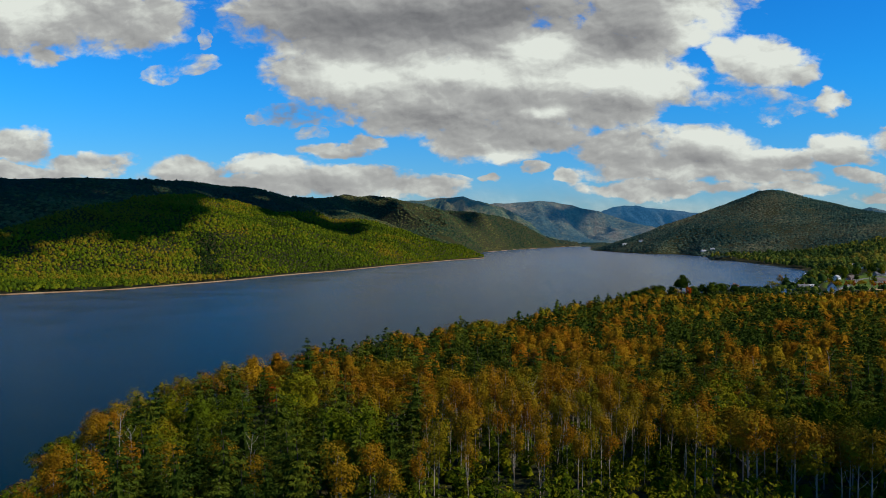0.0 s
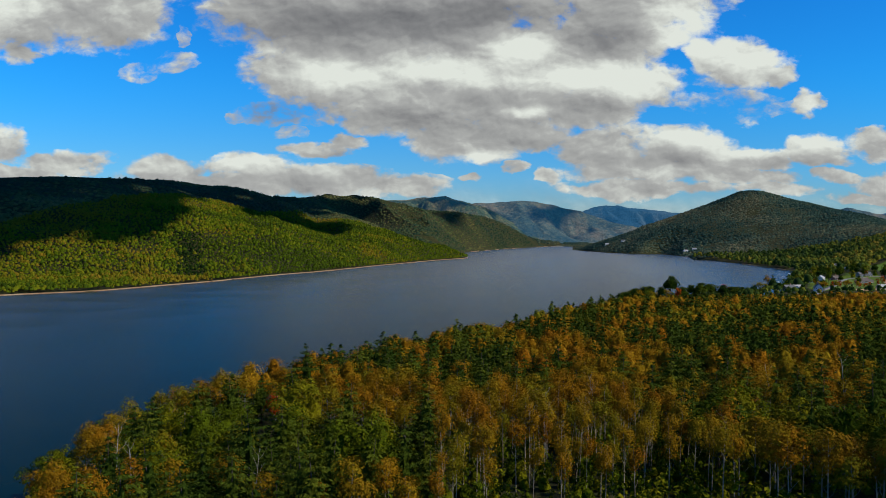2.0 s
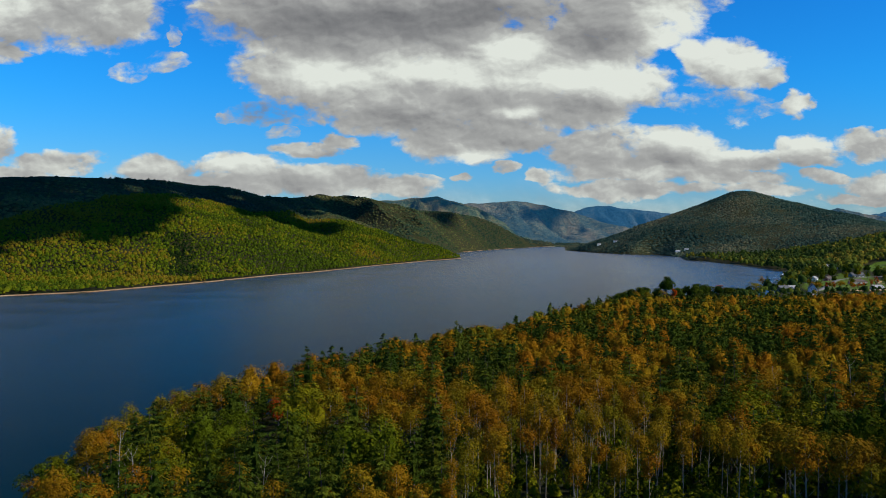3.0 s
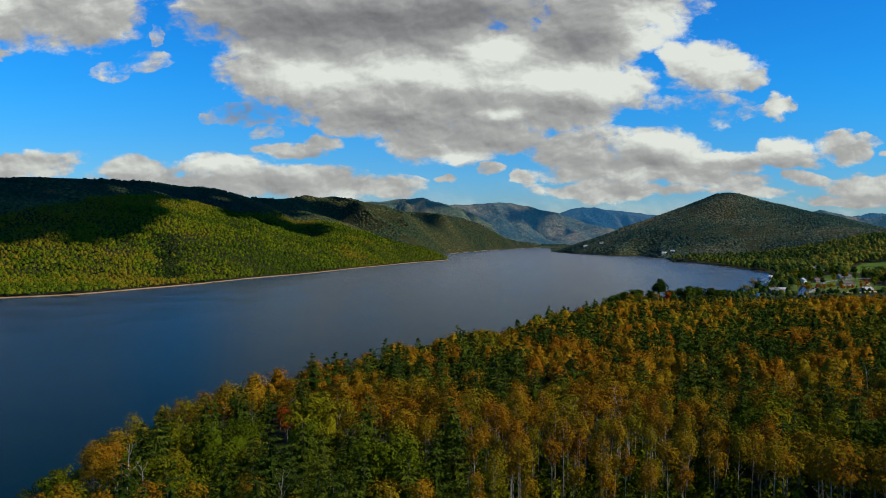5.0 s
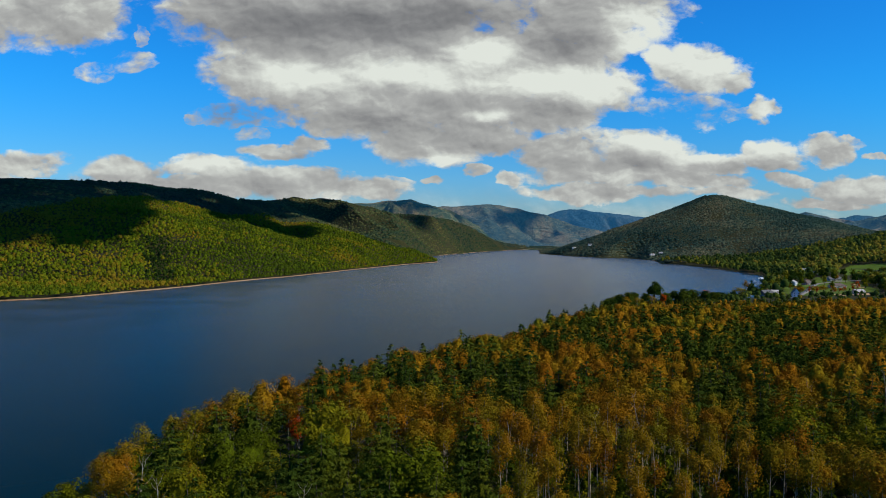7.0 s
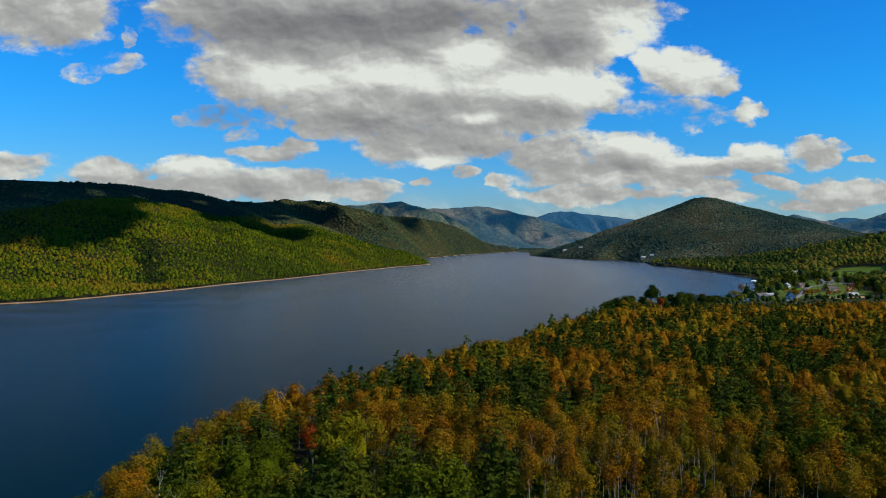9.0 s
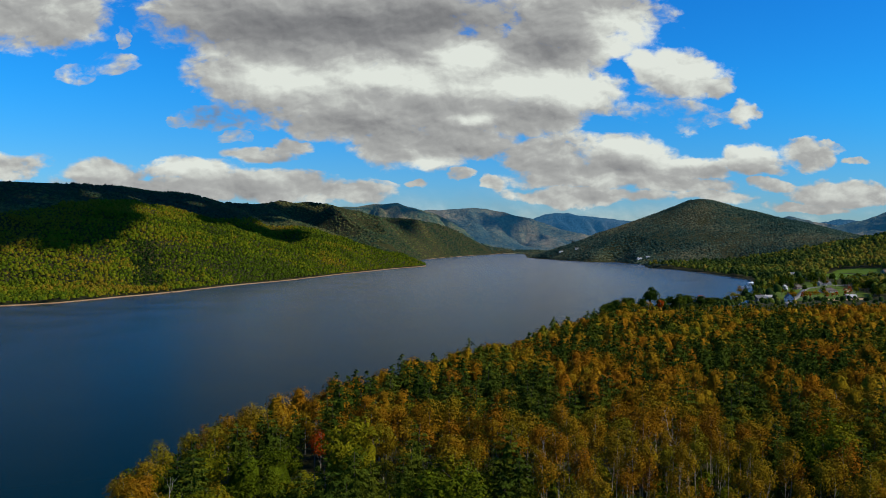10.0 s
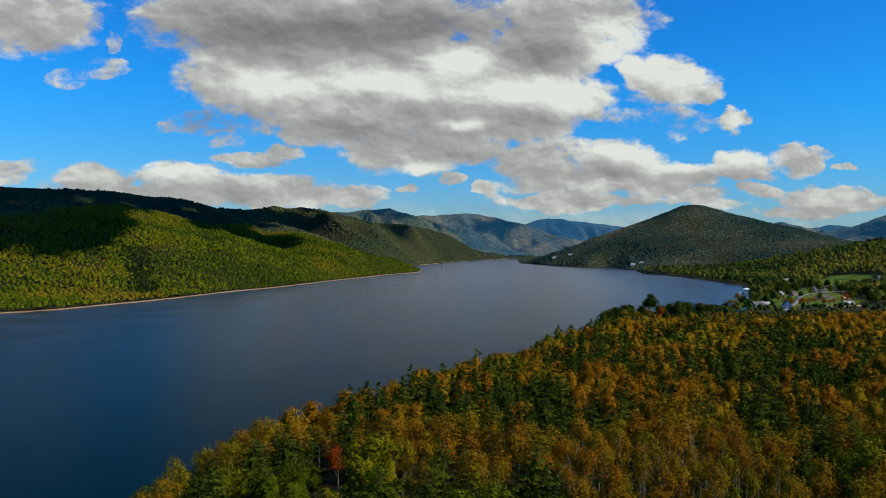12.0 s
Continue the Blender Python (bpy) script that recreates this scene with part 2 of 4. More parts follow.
def plain(name, colour, rough=0.7, metal=0.0, vary=0.25, scale=2.0, bump=0.0):
    mat, g = material(name)
    co = g.put("ShaderNodeTexCoord", 3)
    a, b = g.noise(co, scale, 5.0, 0.6), g.noise(co, scale * 9, 3.0, 0.6)
    f = g.m("ADD", g.m("MULTIPLY", a, 0.65), g.m("MULTIPLY", b, 0.35))
    lo, hi = [tuple(c * k for c in colour) + (1,) for k in (1 - vary, 1 + vary)]
    col = g.mix(g.smooth(f, 0.3, 0.7), lo, hi)
    finish(g, Base_Color=col, Roughness=rough, Metallic=metal, Specular_IOR_Level=0.08 if rough > 0.92 else 0.5, **({"bump": (b, bump, 0.5)} if bump else {}))
    return mat


plain("bark_grey", (.20, .17, .13), 0.9, vary=0.4, scale=1.5, bump=0.03)
plain("roof_brown", (.085, .062, .050), 0.9, scale=0.5)
plain("roof_slate", (.075, .076, .078), 0.85, scale=0.5)
plain("roof_pale", (.27, .265, .26), 0.8, scale=0.5)
plain("wall_white", (.62, .62, .60), 0.75, vary=0.08, scale=0.4)
plain("wall_tan", (.34, .27, .20), 0.8, vary=0.12, scale=0.4)
plain("wall_grey", (.20, .20, .20), 0.8, vary=0.12, scale=0.4)
plain("wall_brick", (.26, .10, .07), 0.85, vary=0.2, scale=0.8)
plain("white_trim", (.8, .8, .78), 0.6, vary=0.04)
plain("chimney_brick", (.25, .12, .09), 0.9, vary=0.25, scale=2)
plain("door_paint", (.12, .05, .04), 0.5)
plain("asphalt", (.15, .135, .11), 0.9, vary=0.15, scale=0.15)
plain("dirt", (.42, .26, .13), 0.95, vary=0.25, scale=0.1)
plain("lawn", (.075, .110, .008), 0.95, vary=0.35, scale=0.06)
plain("field_grass", (.070, .118, .006), 0.95, vary=0.25, scale=0.03)
plain("dock_boards", (.36, .33, .29), 0.85, vary=0.25, scale=0.8)
plain("boat_hull", (.72, .73, .74), 0.35, vary=0.05)
plain("cloud_white", (.85, .85, .85), 1.0, vary=0.05, scale=0.01)
plain("bark_bleached", (.27, .24, .19), 0.9, vary=0.3, scale=1.5, bump=0.02)
plain("bark_pale", (.27, .215, .15), 0.9, vary=0.3, scale=1.5, bump=0.02)
plain("bark_dark", (.07, .055, .045), 0.95, vary=0.4, scale=1.5, bump=0.03)


def ground_material():
    mat, g = material("ground")
    co = g.put("ShaderNodeTexCoord", 3)
    a, b, c = g.noise(co, 0.011, 5.0, 0.6), g.noise(co, 0.12, 5.0, 0.65), g.noise(co, 0.9, 3.0, 0.6)
    col = ramp(g, g.smooth(g.m("ADD", g.m("MULTIPLY", a, 0.4), g.m("MULTIPLY", b, 0.6)), 0.3, 0.7), [(.020, .030, .006), (.032, .040, .008), (.044, .042, .010), (.055, .042, .012)])
    col = g.mix(g.smooth(c, 0.3, 0.7), col, (.02, .017, .008, 1))
    finish(g, Base_Color=col, Roughness=0.95, Specular_IOR_Level=0.08, bump=(b, 3.0, 0.6))


def far_material(name, colours, haze_glow):
    """Wooded ranges; haze is painted in as blue emission, sunlit spurs as browner patches."""
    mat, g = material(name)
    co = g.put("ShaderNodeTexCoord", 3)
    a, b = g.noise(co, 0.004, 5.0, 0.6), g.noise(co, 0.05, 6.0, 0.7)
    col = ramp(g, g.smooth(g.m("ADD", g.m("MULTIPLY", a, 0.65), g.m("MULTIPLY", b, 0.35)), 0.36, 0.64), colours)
    finish(g, Base_Color=col, Roughness=1.0, Specular_IOR_Level=0.05, Emission_Color=(.008, .052, .112, 1), Emission_Strength=haze_glow, bump=(b, 25.0, 1.0))


def shore_material():
    mat, g = material("shore_clay")
    co = g.put("ShaderNodeTexCoord", 3)
    a, b = g.noise(co, 0.03, 4.0, 0.6), g.noise(co, 0.5, 4.0, 0.6)
    col = ramp(g, g.smooth(g.m("ADD", g.m("MULTIPLY", a, 0.5), g.m("MULTIPLY", b, 0.5)), 0.3, 0.7), [(.12, .055, .02), (.22, .125, .055), (.30, .21, .115)])
    finish(g, Base_Color=col, Roughness=0.95)


def water_material():
    mat, g = material("lake_water")
    co = g.put("ShaderNodeTexCoord", 3)
    st = g.put("ShaderNodeMapping", ins={"Vector": co, "Scale": (1.0, 0.7, 1.0), "Rotation": (0, 0, 0.9)})
    a, b = g.noise(st, 0.55, 4.0, 0.6), g.noise(co, 0.02, 3.0, 0.5)
    a = g.m("ADD", a, g.m("MULTIPLY", g.noise(st, 1.3, 3.0, 0.6), 0.35))
    rough = g.smooth(b, 0.3, 0.7, 0.20, 0.26)
    face = g.put("ShaderNodeBump", ins={"Height": a, "Distance": 0.25, "Strength": 0.4})
    deep = g.put("ShaderNodeBsdfDiffuse", ins={0: (.0001, .013, .020, 1)})
    gloss = g.put("ShaderNodeBsdfGlossy", ins={0: (.97, .96, .93, 1), 1: rough, "Normal": face})
    facing = g.put("ShaderNodeLayerWeight", 1, ins={0: 0.5})
    share = g.m("MULTIPLY", g.m("POWER", facing, 9.5), 0.70, clamp=True)
    g.put("ShaderNodeOutputMaterial", ins={0: g.put("ShaderNodeMixShader", ins={0: share, 1: deep, 2: gloss})})


def glass_material():
    mat, g = material("window_glass")
    finish(g, Base_Color=(.02, .03, .04, 1), Roughness=0.08, IOR=1.5)


glass_material()
ground_material(), shore_material(), water_material()
far_material("middle_slopes_hazed", [(.026, .058, .042), (.070, .100, .050), (.155, .138, .060), (.27, .19, .085)], 0.32)
far_material("far_slopes_hazed", [(.022, .050, .056), (.058, .082, .062), (.130, .122, .072), (.23, .175, .095)], 0.6)
far_material("farthest_slopes_hazed", [(.012, .036, .060), (.022, .048, .064), (.045, .062, .066), (.06, .07, .07)], 1.15)

# ---- lie of the land ----
rng = np.random.default_rng(7)
LATTICE = rng.random((256, 256))


def value_noise(x, y):
    xi, yi = np.floor(x).astype(int), np.floor(y).astype(int)
    fx, fy = x - xi, y - yi
    fx, fy = fx * fx * (3 - 2 * fx), fy * fy * (3 - 2 * fy)
    a, b = LATTICE[xi % 256, yi % 256], LATTICE[(xi + 1) % 256, yi % 256]
    c, d = LATTICE[xi % 256, (yi + 1) % 256], LATTICE[(xi + 1) % 256, (yi + 1) % 256]
    return (a * (1 - fx) + b * fx) * (1 - fy) + (c * (1 - fx) + d * fx) * fy - 0.5


def fbm(x, y, size, octaves=4):
    s, k = 0, 1.0
    for i in range(octaves):
        s = s + k * value_noise(x / size + 17.3 * i, y / size + 5.1 * i)
        size, k = size / 2.03, k * 0.5
    return s


LAKE = [(-1500, 330), (-900, 540), (-620, 690), (-458, 789), (-421, 831), (-378, 868), (-343, 946), (-301, 1037), (-257, 1177), (-194, 1321), (-117, 1554), (-8, 1848),
        (78, 2024), (30, 2250), (110, 2629), (273, 3098), (499, 3633), (560, 3720), (624, 3688), (508, 3006), (564, 2713), (635, 2539), (713, 2564), (718, 2290),
        (655, 2052), (692, 1985), (684, 1784), (667, 1593), (655, 1488), (600, 1339), (547, 1231), (497, 1128), (441, 1020), (393, 932), (325, 852), (250, 800), (178, 766), (156, 728), (128, 622), (85, 556),
        (45, 487), (12, 412), (-9, 394), (-44, 340), (-73, 293), (-90, 264), (-101, 224), (-106, 198), (-98, 165), (-90, 120), (-84, 60), (-150, -200), (-400, -600), (-1500, -900)]


def lake_distance(x, y):
    """Metres from the shoreline; negative on the water."""
    best, inside = np.full(np.shape(x), 1e9), np.zeros(np.shape(x), bool)
    for (ax, ay), (bx, by) in zip(LAKE, LAKE[1:] + LAKE[:1]):
        dx, dy = bx - ax, by - ay
        t = np.clip(((x - ax) * dx + (y - ay) * dy) / (dx * dx + dy * dy), 0, 1)
        best = np.minimum(best, np.hypot(x - ax - t * dx, y - ay - t * dy))
        cross = ((ay > y) != (by > y)) & (x < dx * (y - ay) / (dy if dy else 1e-9) + ax)
        inside ^= cross
    return np.where(inside, -best, best)


# crests: x, y, height; then how far the slope runs down on either side
HEADLAND = [(-213, 3050, 181), (-49, 3100, 146), (81, 3200, 139), (195, 3300, 126), (283, 3400, 112), (359, 3450, 77), (480, 3550, 24)]
CRESTS = [
    ([(-3500, 900, 140), (-1900, 1300, 138), (-1173, 1400, 148), (-865, 1500, 158), (-749, 1550, 165), (-655, 1650, 168), (-666, 2050, 185), (-636, 2200, 180), (-528, 2350, 163),
      (-402, 2500, 167), (-362, 2600, 184), (-219, 2650, 181), (-150, 2650, 164), (-65, 2600, 138)], 620),
    (HEADLAND, 420),
    ([(-640, 1750, 160), (-577, 1700, 140), (-441, 1600, 108), (-306, 1500, 71), (-182, 1450, 35)], 300),
    ([(-215, 2600, 176), (-74, 2250, 82), (6, 2100, 29), (63, 2030, 5)], 330),
    ([(-402, 2500, 160), (-290, 2150, 105), (-190, 1830, 55)], 330),
]
HILL = (1138, 2900)


def height(x, y):
    x, y = np.asarray(x, float), np.asarray(y, float)
    d = lake_distance(x, y)
    rough = fbm(x, y, 420, 5)
    left, off_crest = np.zeros_like(x), np.ones_like(x)
    for line, run in CRESTS:
        for (ax, ay, az), (bx, by, bz) in zip(line, line[1:]):
            dx, dy = bx - ax, by - ay
            t = np.clip(((x - ax) * dx + (y - ay) * dy) / (dx * dx + dy * dy), 0, 1)
            r = np.hypot(x - ax - t * dx, y - ay - t * dy) / run
            off_crest = np.minimum(off_crest, r * 3)
            left = np.maximum(left, (az + t * (bz - az)) * np.maximum(0, 1 - r) ** 1.15)
    # round hill across the lake
    hx, hy = x - HILL[0], y - HILL[1]
    r = np.hypot(hx, hy * 0.9)
    west = np.interp(r, [0, 40, 131, 232, 333, 414, 536, 648], [225, 223, 185, 144, 106, 75, 33, 2])
    east = np.interp(r, [0, 40, 153, 275, 380, 470, 700, 1000, 1500], [225, 223, 192, 154, 130, 100, 62, 45, 30])
    w = np.clip(0.5 + hx / 300, 0, 1)
    hill = west * (1 - w) + east * w
    # land on the near side
    near = 7.5 + np.clip(d, 0, 300) * 0.038 * np.interp(y, [450, 650], [1, 0.3]) + 4 * fbm(x, y, 160, 3)
    town = 5 + np.clip(d - 30, 0, 160) * 0.055 + np.clip(d - 190, 0, 600) * 0.19 * np.where(x < 1000, np.interp(y, [2600, 3200], [1, 0.05]), 1) + 8 * np.clip(d / 200 - 0.5, 0, 1) * fbm(x, y, 300, 3)
    k = np.clip((y - 500) / 400, 0, 1)
    side = near * (1 - k) + town * k
    k2 = np.clip((y - 1900) / 400, 0, 1)
    side = side * (1 - k2) + np.maximum(side * 0.5, hill) * k2
    side = np.maximum(side, hill * np.clip((y - 1500) / 500, 0, 1))
    is_left = (x < 60 + (y - 1807) * 0.26) & (y > 480) | (x < -500)
    along, down = x * 0.42 + y * 0.9, x * 0.9 - y * 0.42
    gully = fbm(along + 90 * rough, down * 0.3, 210, 3) * np.clip(d / 150, 0, 1) * np.interp(y, [1200, 1900, 2400], [18, 45, 75]) * off_crest
    land = np.where(is_left, gully + left * (1 + 0.22 * rough * off_crest) + 16 * rough * off_crest + 2, side + np.where(y > 1400, 8 + 22 * np.clip(r / 300, 0, 1) * k2, 2) * rough)
    slope = np.where(is_left, np.where(y > 2150, 0.95, 0.5), np.where(y > 1800, 0.6, np.interp(y, [430, 640], [0.62, 0.28])))
    bank = 0.25 + np.clip(d - np.where(is_left, 9, 0), 0, None) * slope
    land = np.minimum(np.maximum(land, 1.2), bank)
    return np.where(d < 0, np.maximum(d * 0.25, -9) - 0.2, land)


def mesh_from(name, verts, faces, mat, smooth=False, tint=None):
    me = bpy.data.meshes.new(name)
    verts, faces = np.asarray(verts, np.float32), np.asarray(faces, np.int32)
    n = faces.shape[1]
    me.vertices.add(len(verts))
    me.vertices.foreach_set("co", verts.ravel())
    me.loops.add(faces.size)
    me.loops.foreach_set("vertex_index", faces.ravel())
    me.polygons.add(len(faces))
    me.polygons.foreach_set("loop_start", np.arange(0, faces.size, n, dtype=np.int32))
    if smooth:
        me.polygons.foreach_set("use_smooth", np.ones(len(faces), bool))
    if tint is not None:
        me.attributes.new("tint", "FLOAT", "POINT").data.foreach_set("value", np.asarray(tint, np.float32))
    me.update(calc_edges=True)
    me.materials.append(LIB[mat])
    return me


def spaced(lo, mid0, mid1, hi, fine, grow):
    """Coordinates that lie close between mid0 and mid1 and widen outwards."""
    out = list(np.arange(mid0, mid1, fine))
    step, a = fine, mid1
    while a < hi:
        out.append(a)
        step *= grow
        a += step
    out.append(hi)
    step, a, back = fine, mid0, []
    while a > lo:
        step *= grow
        a -= step
        back.append(max(a, lo))
    return np.array(back[::-1] + out)


def sheet(xs, ys):
    gx, gy = np.meshgrid(xs, ys)
    i = np.arange(gx.size).reshape(gx.shape)
    faces = np.stack([i[:-1, :-1], i[:-1, 1:], i[1:, 1:], i[1:, :-1]], -1).reshape(-1, 4)
    return gx.ravel(), gy.ravel(), faces


gx, gy, gf = sheet(spaced(-4900, -700, 1000, 4900, 16, 1.05), spaced(-3000, 100, 1500, 4900, 16, 1.012))
ground = new("ground", mesh_from("ground", np.stack([gx, gy, height(gx, gy)], 1), gf, "ground", True))
tagged(ground, "wooded valley floor and slopes with brown leaf litter", "ground", kind="structure")
wx, wy, wf = sheet(np.array([-4900, -1500, -200, 800, 4900.0]), np.array([-3000, 0, 900, 2500, 4900.0]))
water = new("lake", mesh_from("lake", np.stack([wx, wy, wx * 0], 1), wf, "lake_water", True))
tagged(water, "dark blue rippled lake reflecting grey clouds", "lake", kind="structure")


def ridge(name, label, line, base, back, seed, mat="far_slopes_hazed"):
    """A far range from its crest: front and back slopes with gullies."""
    pts = np.array(line, float)
    s = np.linspace(0, 1, 160)
    at = np.linspace(0, 1, len(pts))
    cx, cy, cz = (np.interp(s, at, pts[:, i]) for i in range(3))
    cz = cz + 10 * fbm(s * 3000 + seed, s * 0, 260, 4)
    rows = []
    for k in np.linspace(-1, 1, 33):
        off = k * (base if k < 0 else back)
        z = cz * (1 - abs(k) ** 1.1) * (1 + 3.0 * fbm(cx + seed + off * 0.4, cy * 0.5 + off * 0.25, 260, 4) * math.sin(math.pi * abs(k))) - 5 * abs(k)
        z = np.minimum(z, cz * (1 - 0.25 * abs(k)))
        rows.append(np.stack([cx, cy + off, z], 1))
    n = len(s)
    i = np.arange(33 * n).reshape(33, n)
    f = np.stack([i[:-1, :-1], i[:-1, 1:], i[1:, 1:], i[1:, :-1]], -1).reshape(-1, 4)
    ob = new(name, mesh_from(name, np.concatenate(rows), f, mat, True))
    return tagged(ob, label, "mountain", kind="structure")



# far ranges, their painted haze stronger with distance
ridge("backdrop_mountain", "hazy blue-green wooded mountain range beyond the lake", [(-506, 4300, 232), (-201, 4300, 234), (42, 4300, 248), (164, 4300, 220), (286, 4300, 180), (438, 4300, 99), (591, 4300, 24)], 700, 250, 11, "middle_slopes_hazed")
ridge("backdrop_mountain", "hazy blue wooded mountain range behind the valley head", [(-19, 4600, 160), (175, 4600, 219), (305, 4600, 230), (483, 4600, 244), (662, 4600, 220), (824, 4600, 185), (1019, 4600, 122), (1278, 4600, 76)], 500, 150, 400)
ridge("backdrop_mountain", "pale blue distant mountain range with twin summits", [(484, 4750, 102), (851, 4750, 186), (934, 4750, 217), (1068, 4750, 225), (1218, 4750, 206), (1388, 4650, 186), (1599, 4600, 143), (1800, 4500, 60)], 300, 60, 800, "farthest_slopes_hazed")
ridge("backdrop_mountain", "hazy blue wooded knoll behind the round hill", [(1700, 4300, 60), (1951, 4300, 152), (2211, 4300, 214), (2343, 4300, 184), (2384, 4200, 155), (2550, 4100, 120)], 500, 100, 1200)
ridge("backdrop_mountain", "pale blue far summit beyond the side valley", [(2300, 4400, 120), (2400, 4390, 172), (2550, 4370, 202), (2700, 4300, 184), (2900, 4200, 150)], 300, 60, 1700, "farthest_slopes_hazed")
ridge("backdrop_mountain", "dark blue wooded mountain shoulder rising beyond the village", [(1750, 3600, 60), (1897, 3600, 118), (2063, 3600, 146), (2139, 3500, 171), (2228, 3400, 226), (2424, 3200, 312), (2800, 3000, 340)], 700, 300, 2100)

# ---- trees ----


def quads_at(c, n, up, w, h, r):
    """Quads at centres c with normals n; up gives the long way."""
    n = n / (np.linalg.norm(n, axis=1, keepdims=True) + 1e-9)
    a = np.cross(n, up)
    a /= np.linalg.norm(a, axis=1, keepdims=True) + 1e-9
    b = np.cross(n, a)
    w, h = np.reshape(w, (-1, 1)) * a, np.reshape(h, (-1, 1)) * b
    v = np.stack([c - h, c + w * r.uniform(0.6, 1.1, (len(c), 1)), c + h, c - w * r.uniform(0.6, 1.1, (len(c), 1))], 1)
    return v.reshape(-1, 3), np.arange(len(c) * 4).reshape(-1, 4)


def unit(r, n):
    v = r.normal(size=(n, 3))
    return v / np.linalg.norm(v, axis=1, keepdims=True)


def broad_crown(r, width, bottom, top, leaves, size, lobes=9, shell=0.75, shake=0.45, spread=0.72, lobe=0.41, hang=0.0, whole=1.0):
    """Leaf clumps over several overlapping lobes, with gaps between."""
    mid, half = (bottom + top) / 2, (top - bottom) / 2
    lc = unit(r, lobes) * r.uniform(spread * 0.5, spread, (lobes, 1))
    lc[0] = (0, 0, 0.45)
    lr = lobe * r.uniform(0.73, 1.27, lobes)
    k = r.choice(lobes, leaves, p=lr ** 2 / (lr ** 2).sum())
    out = unit(r, leaves)
    out[:, 2] = np.where(out[:, 2] < -0.35, -out[:, 2], out[:, 2])
    p = lc[k] + out * (lr[k] * r.uniform(shell, 1.08, leaves))[:, None]
    p = p * (width / 2, width / 2, half) + (0, 0, mid)
    n = out * (1.1 - 0.55 * whole) + (lc[k] + out * lr[k][:, None]) * whole + (0, 0, 0.15) + r.normal(size=out.shape) * shake * 0.7
    s = size * r.uniform(0.6, 1.35, leaves)
    return quads_at(p, n, unit(r, leaves) * (1 - hang) + (0, 0, 1.5 * hang), s * (1 - 0.45 * hang), s * (1 + 0.5 * hang), r)


def pine_crown(r, width, bottom, top, whorls, arms, tufts, size):
    """Whorls of level boughs, each a ragged plate of needle brushes that turn up at the tips."""
    c, n, u, w, h = [], [], [], [], []
    for i in range(whorls):
        f = i / (whorls - 1)
        reach = width / 2 * (1 - f ** 2.0) ** 0.75 * (0.74 + 0.26 * min(1, f * 4)) + 0.7
        z = bottom + (top - bottom) * f ** 0.84 - 0.5
        turn = r.uniform(0, 6.28)
        count = arms if f < 0.8 else max(4, arms - 1)
        for j in range(count):
            a = turn + j * 6.283 / count + r.normal() * 0.25
            far = reach * r.uniform(0.55, 1.18)
            lift = r.normal() * 0.4
            d = np.array((math.cos(a), math.sin(a), 0))
            side = np.array((-d[1], d[0], 0))
            m = max(3, round(tufts * (0.3 + 0.7 * far / (width / 2))))
            for b in range(m):
                q = 0.22 + 0.78 * (b + r.random()) / m
                across = r.normal() * 0.26 * far * (0.35 + 0.65 * q)
                at = d * far * q + side * across + (0, 0, z + lift + far * (0.30 * q * q - 0.22 * q) - abs(across) * 0.18 + r.normal() * 0.09)
                way = d + side * (across / (far + 0.1) * 1.6 + r.normal() * 0.3) + (0, 0, r.uniform(0.1, 0.55))
                c.append(at)
                u.append(way)
                n.append(np.array((0, 0, 0.8)) + d * 0.75 + r.normal(size=3) * 0.3)
                w.append(size * 0.34 * r.uniform(0.7, 1.25))
                h.append(size * 0.85 * r.uniform(0.8, 1.3))
    return quads_at(np.array(c), np.array(n), np.array(u), np.array(w), np.array(h), r)


def tube(points, radii, sides=6):
    """A tapered limb through the points."""
    pts, vs = np.array(points, float), []
    for i, p in enumerate(pts):
        d = pts[min(i + 1, len(pts) - 1)] - pts[max(i - 1, 0)]
        d /= np.linalg.norm(d) + 1e-9
        a = np.cross(d, (0.3, 1, 0.1))
        a /= np.linalg.norm(a)
        b = np.cross(d, a)
        t = np.arange(sides) * 2 * math.pi / sides
        vs.append(p + radii[i] * (np.cos(t)[:, None] * a + np.sin(t)[:, None] * b))
    m = len(pts)
    i = np.arange(m * sides).reshape(m, sides)
    f = np.stack([i[:-1], np.roll(i[:-1], -1, 1), np.roll(i[1:], -1, 1), i[1:]], -1).reshape(-1, 4)
    return np.concatenate(vs), f


def merged(parts):
    vs, fs, n = [], [], 0
    for v, f in parts:
        vs.append(v), fs.append(f + n)
        n += len(v)
    return np.concatenate(vs), np.concatenate(fs)


def thinned(v, f):
    """Far leaves as single triangles."""
    return v, f[:, :3]


def split(v, f):
    return v, np.concatenate([f[:, :3], f[:, [0, 2, 3]]])


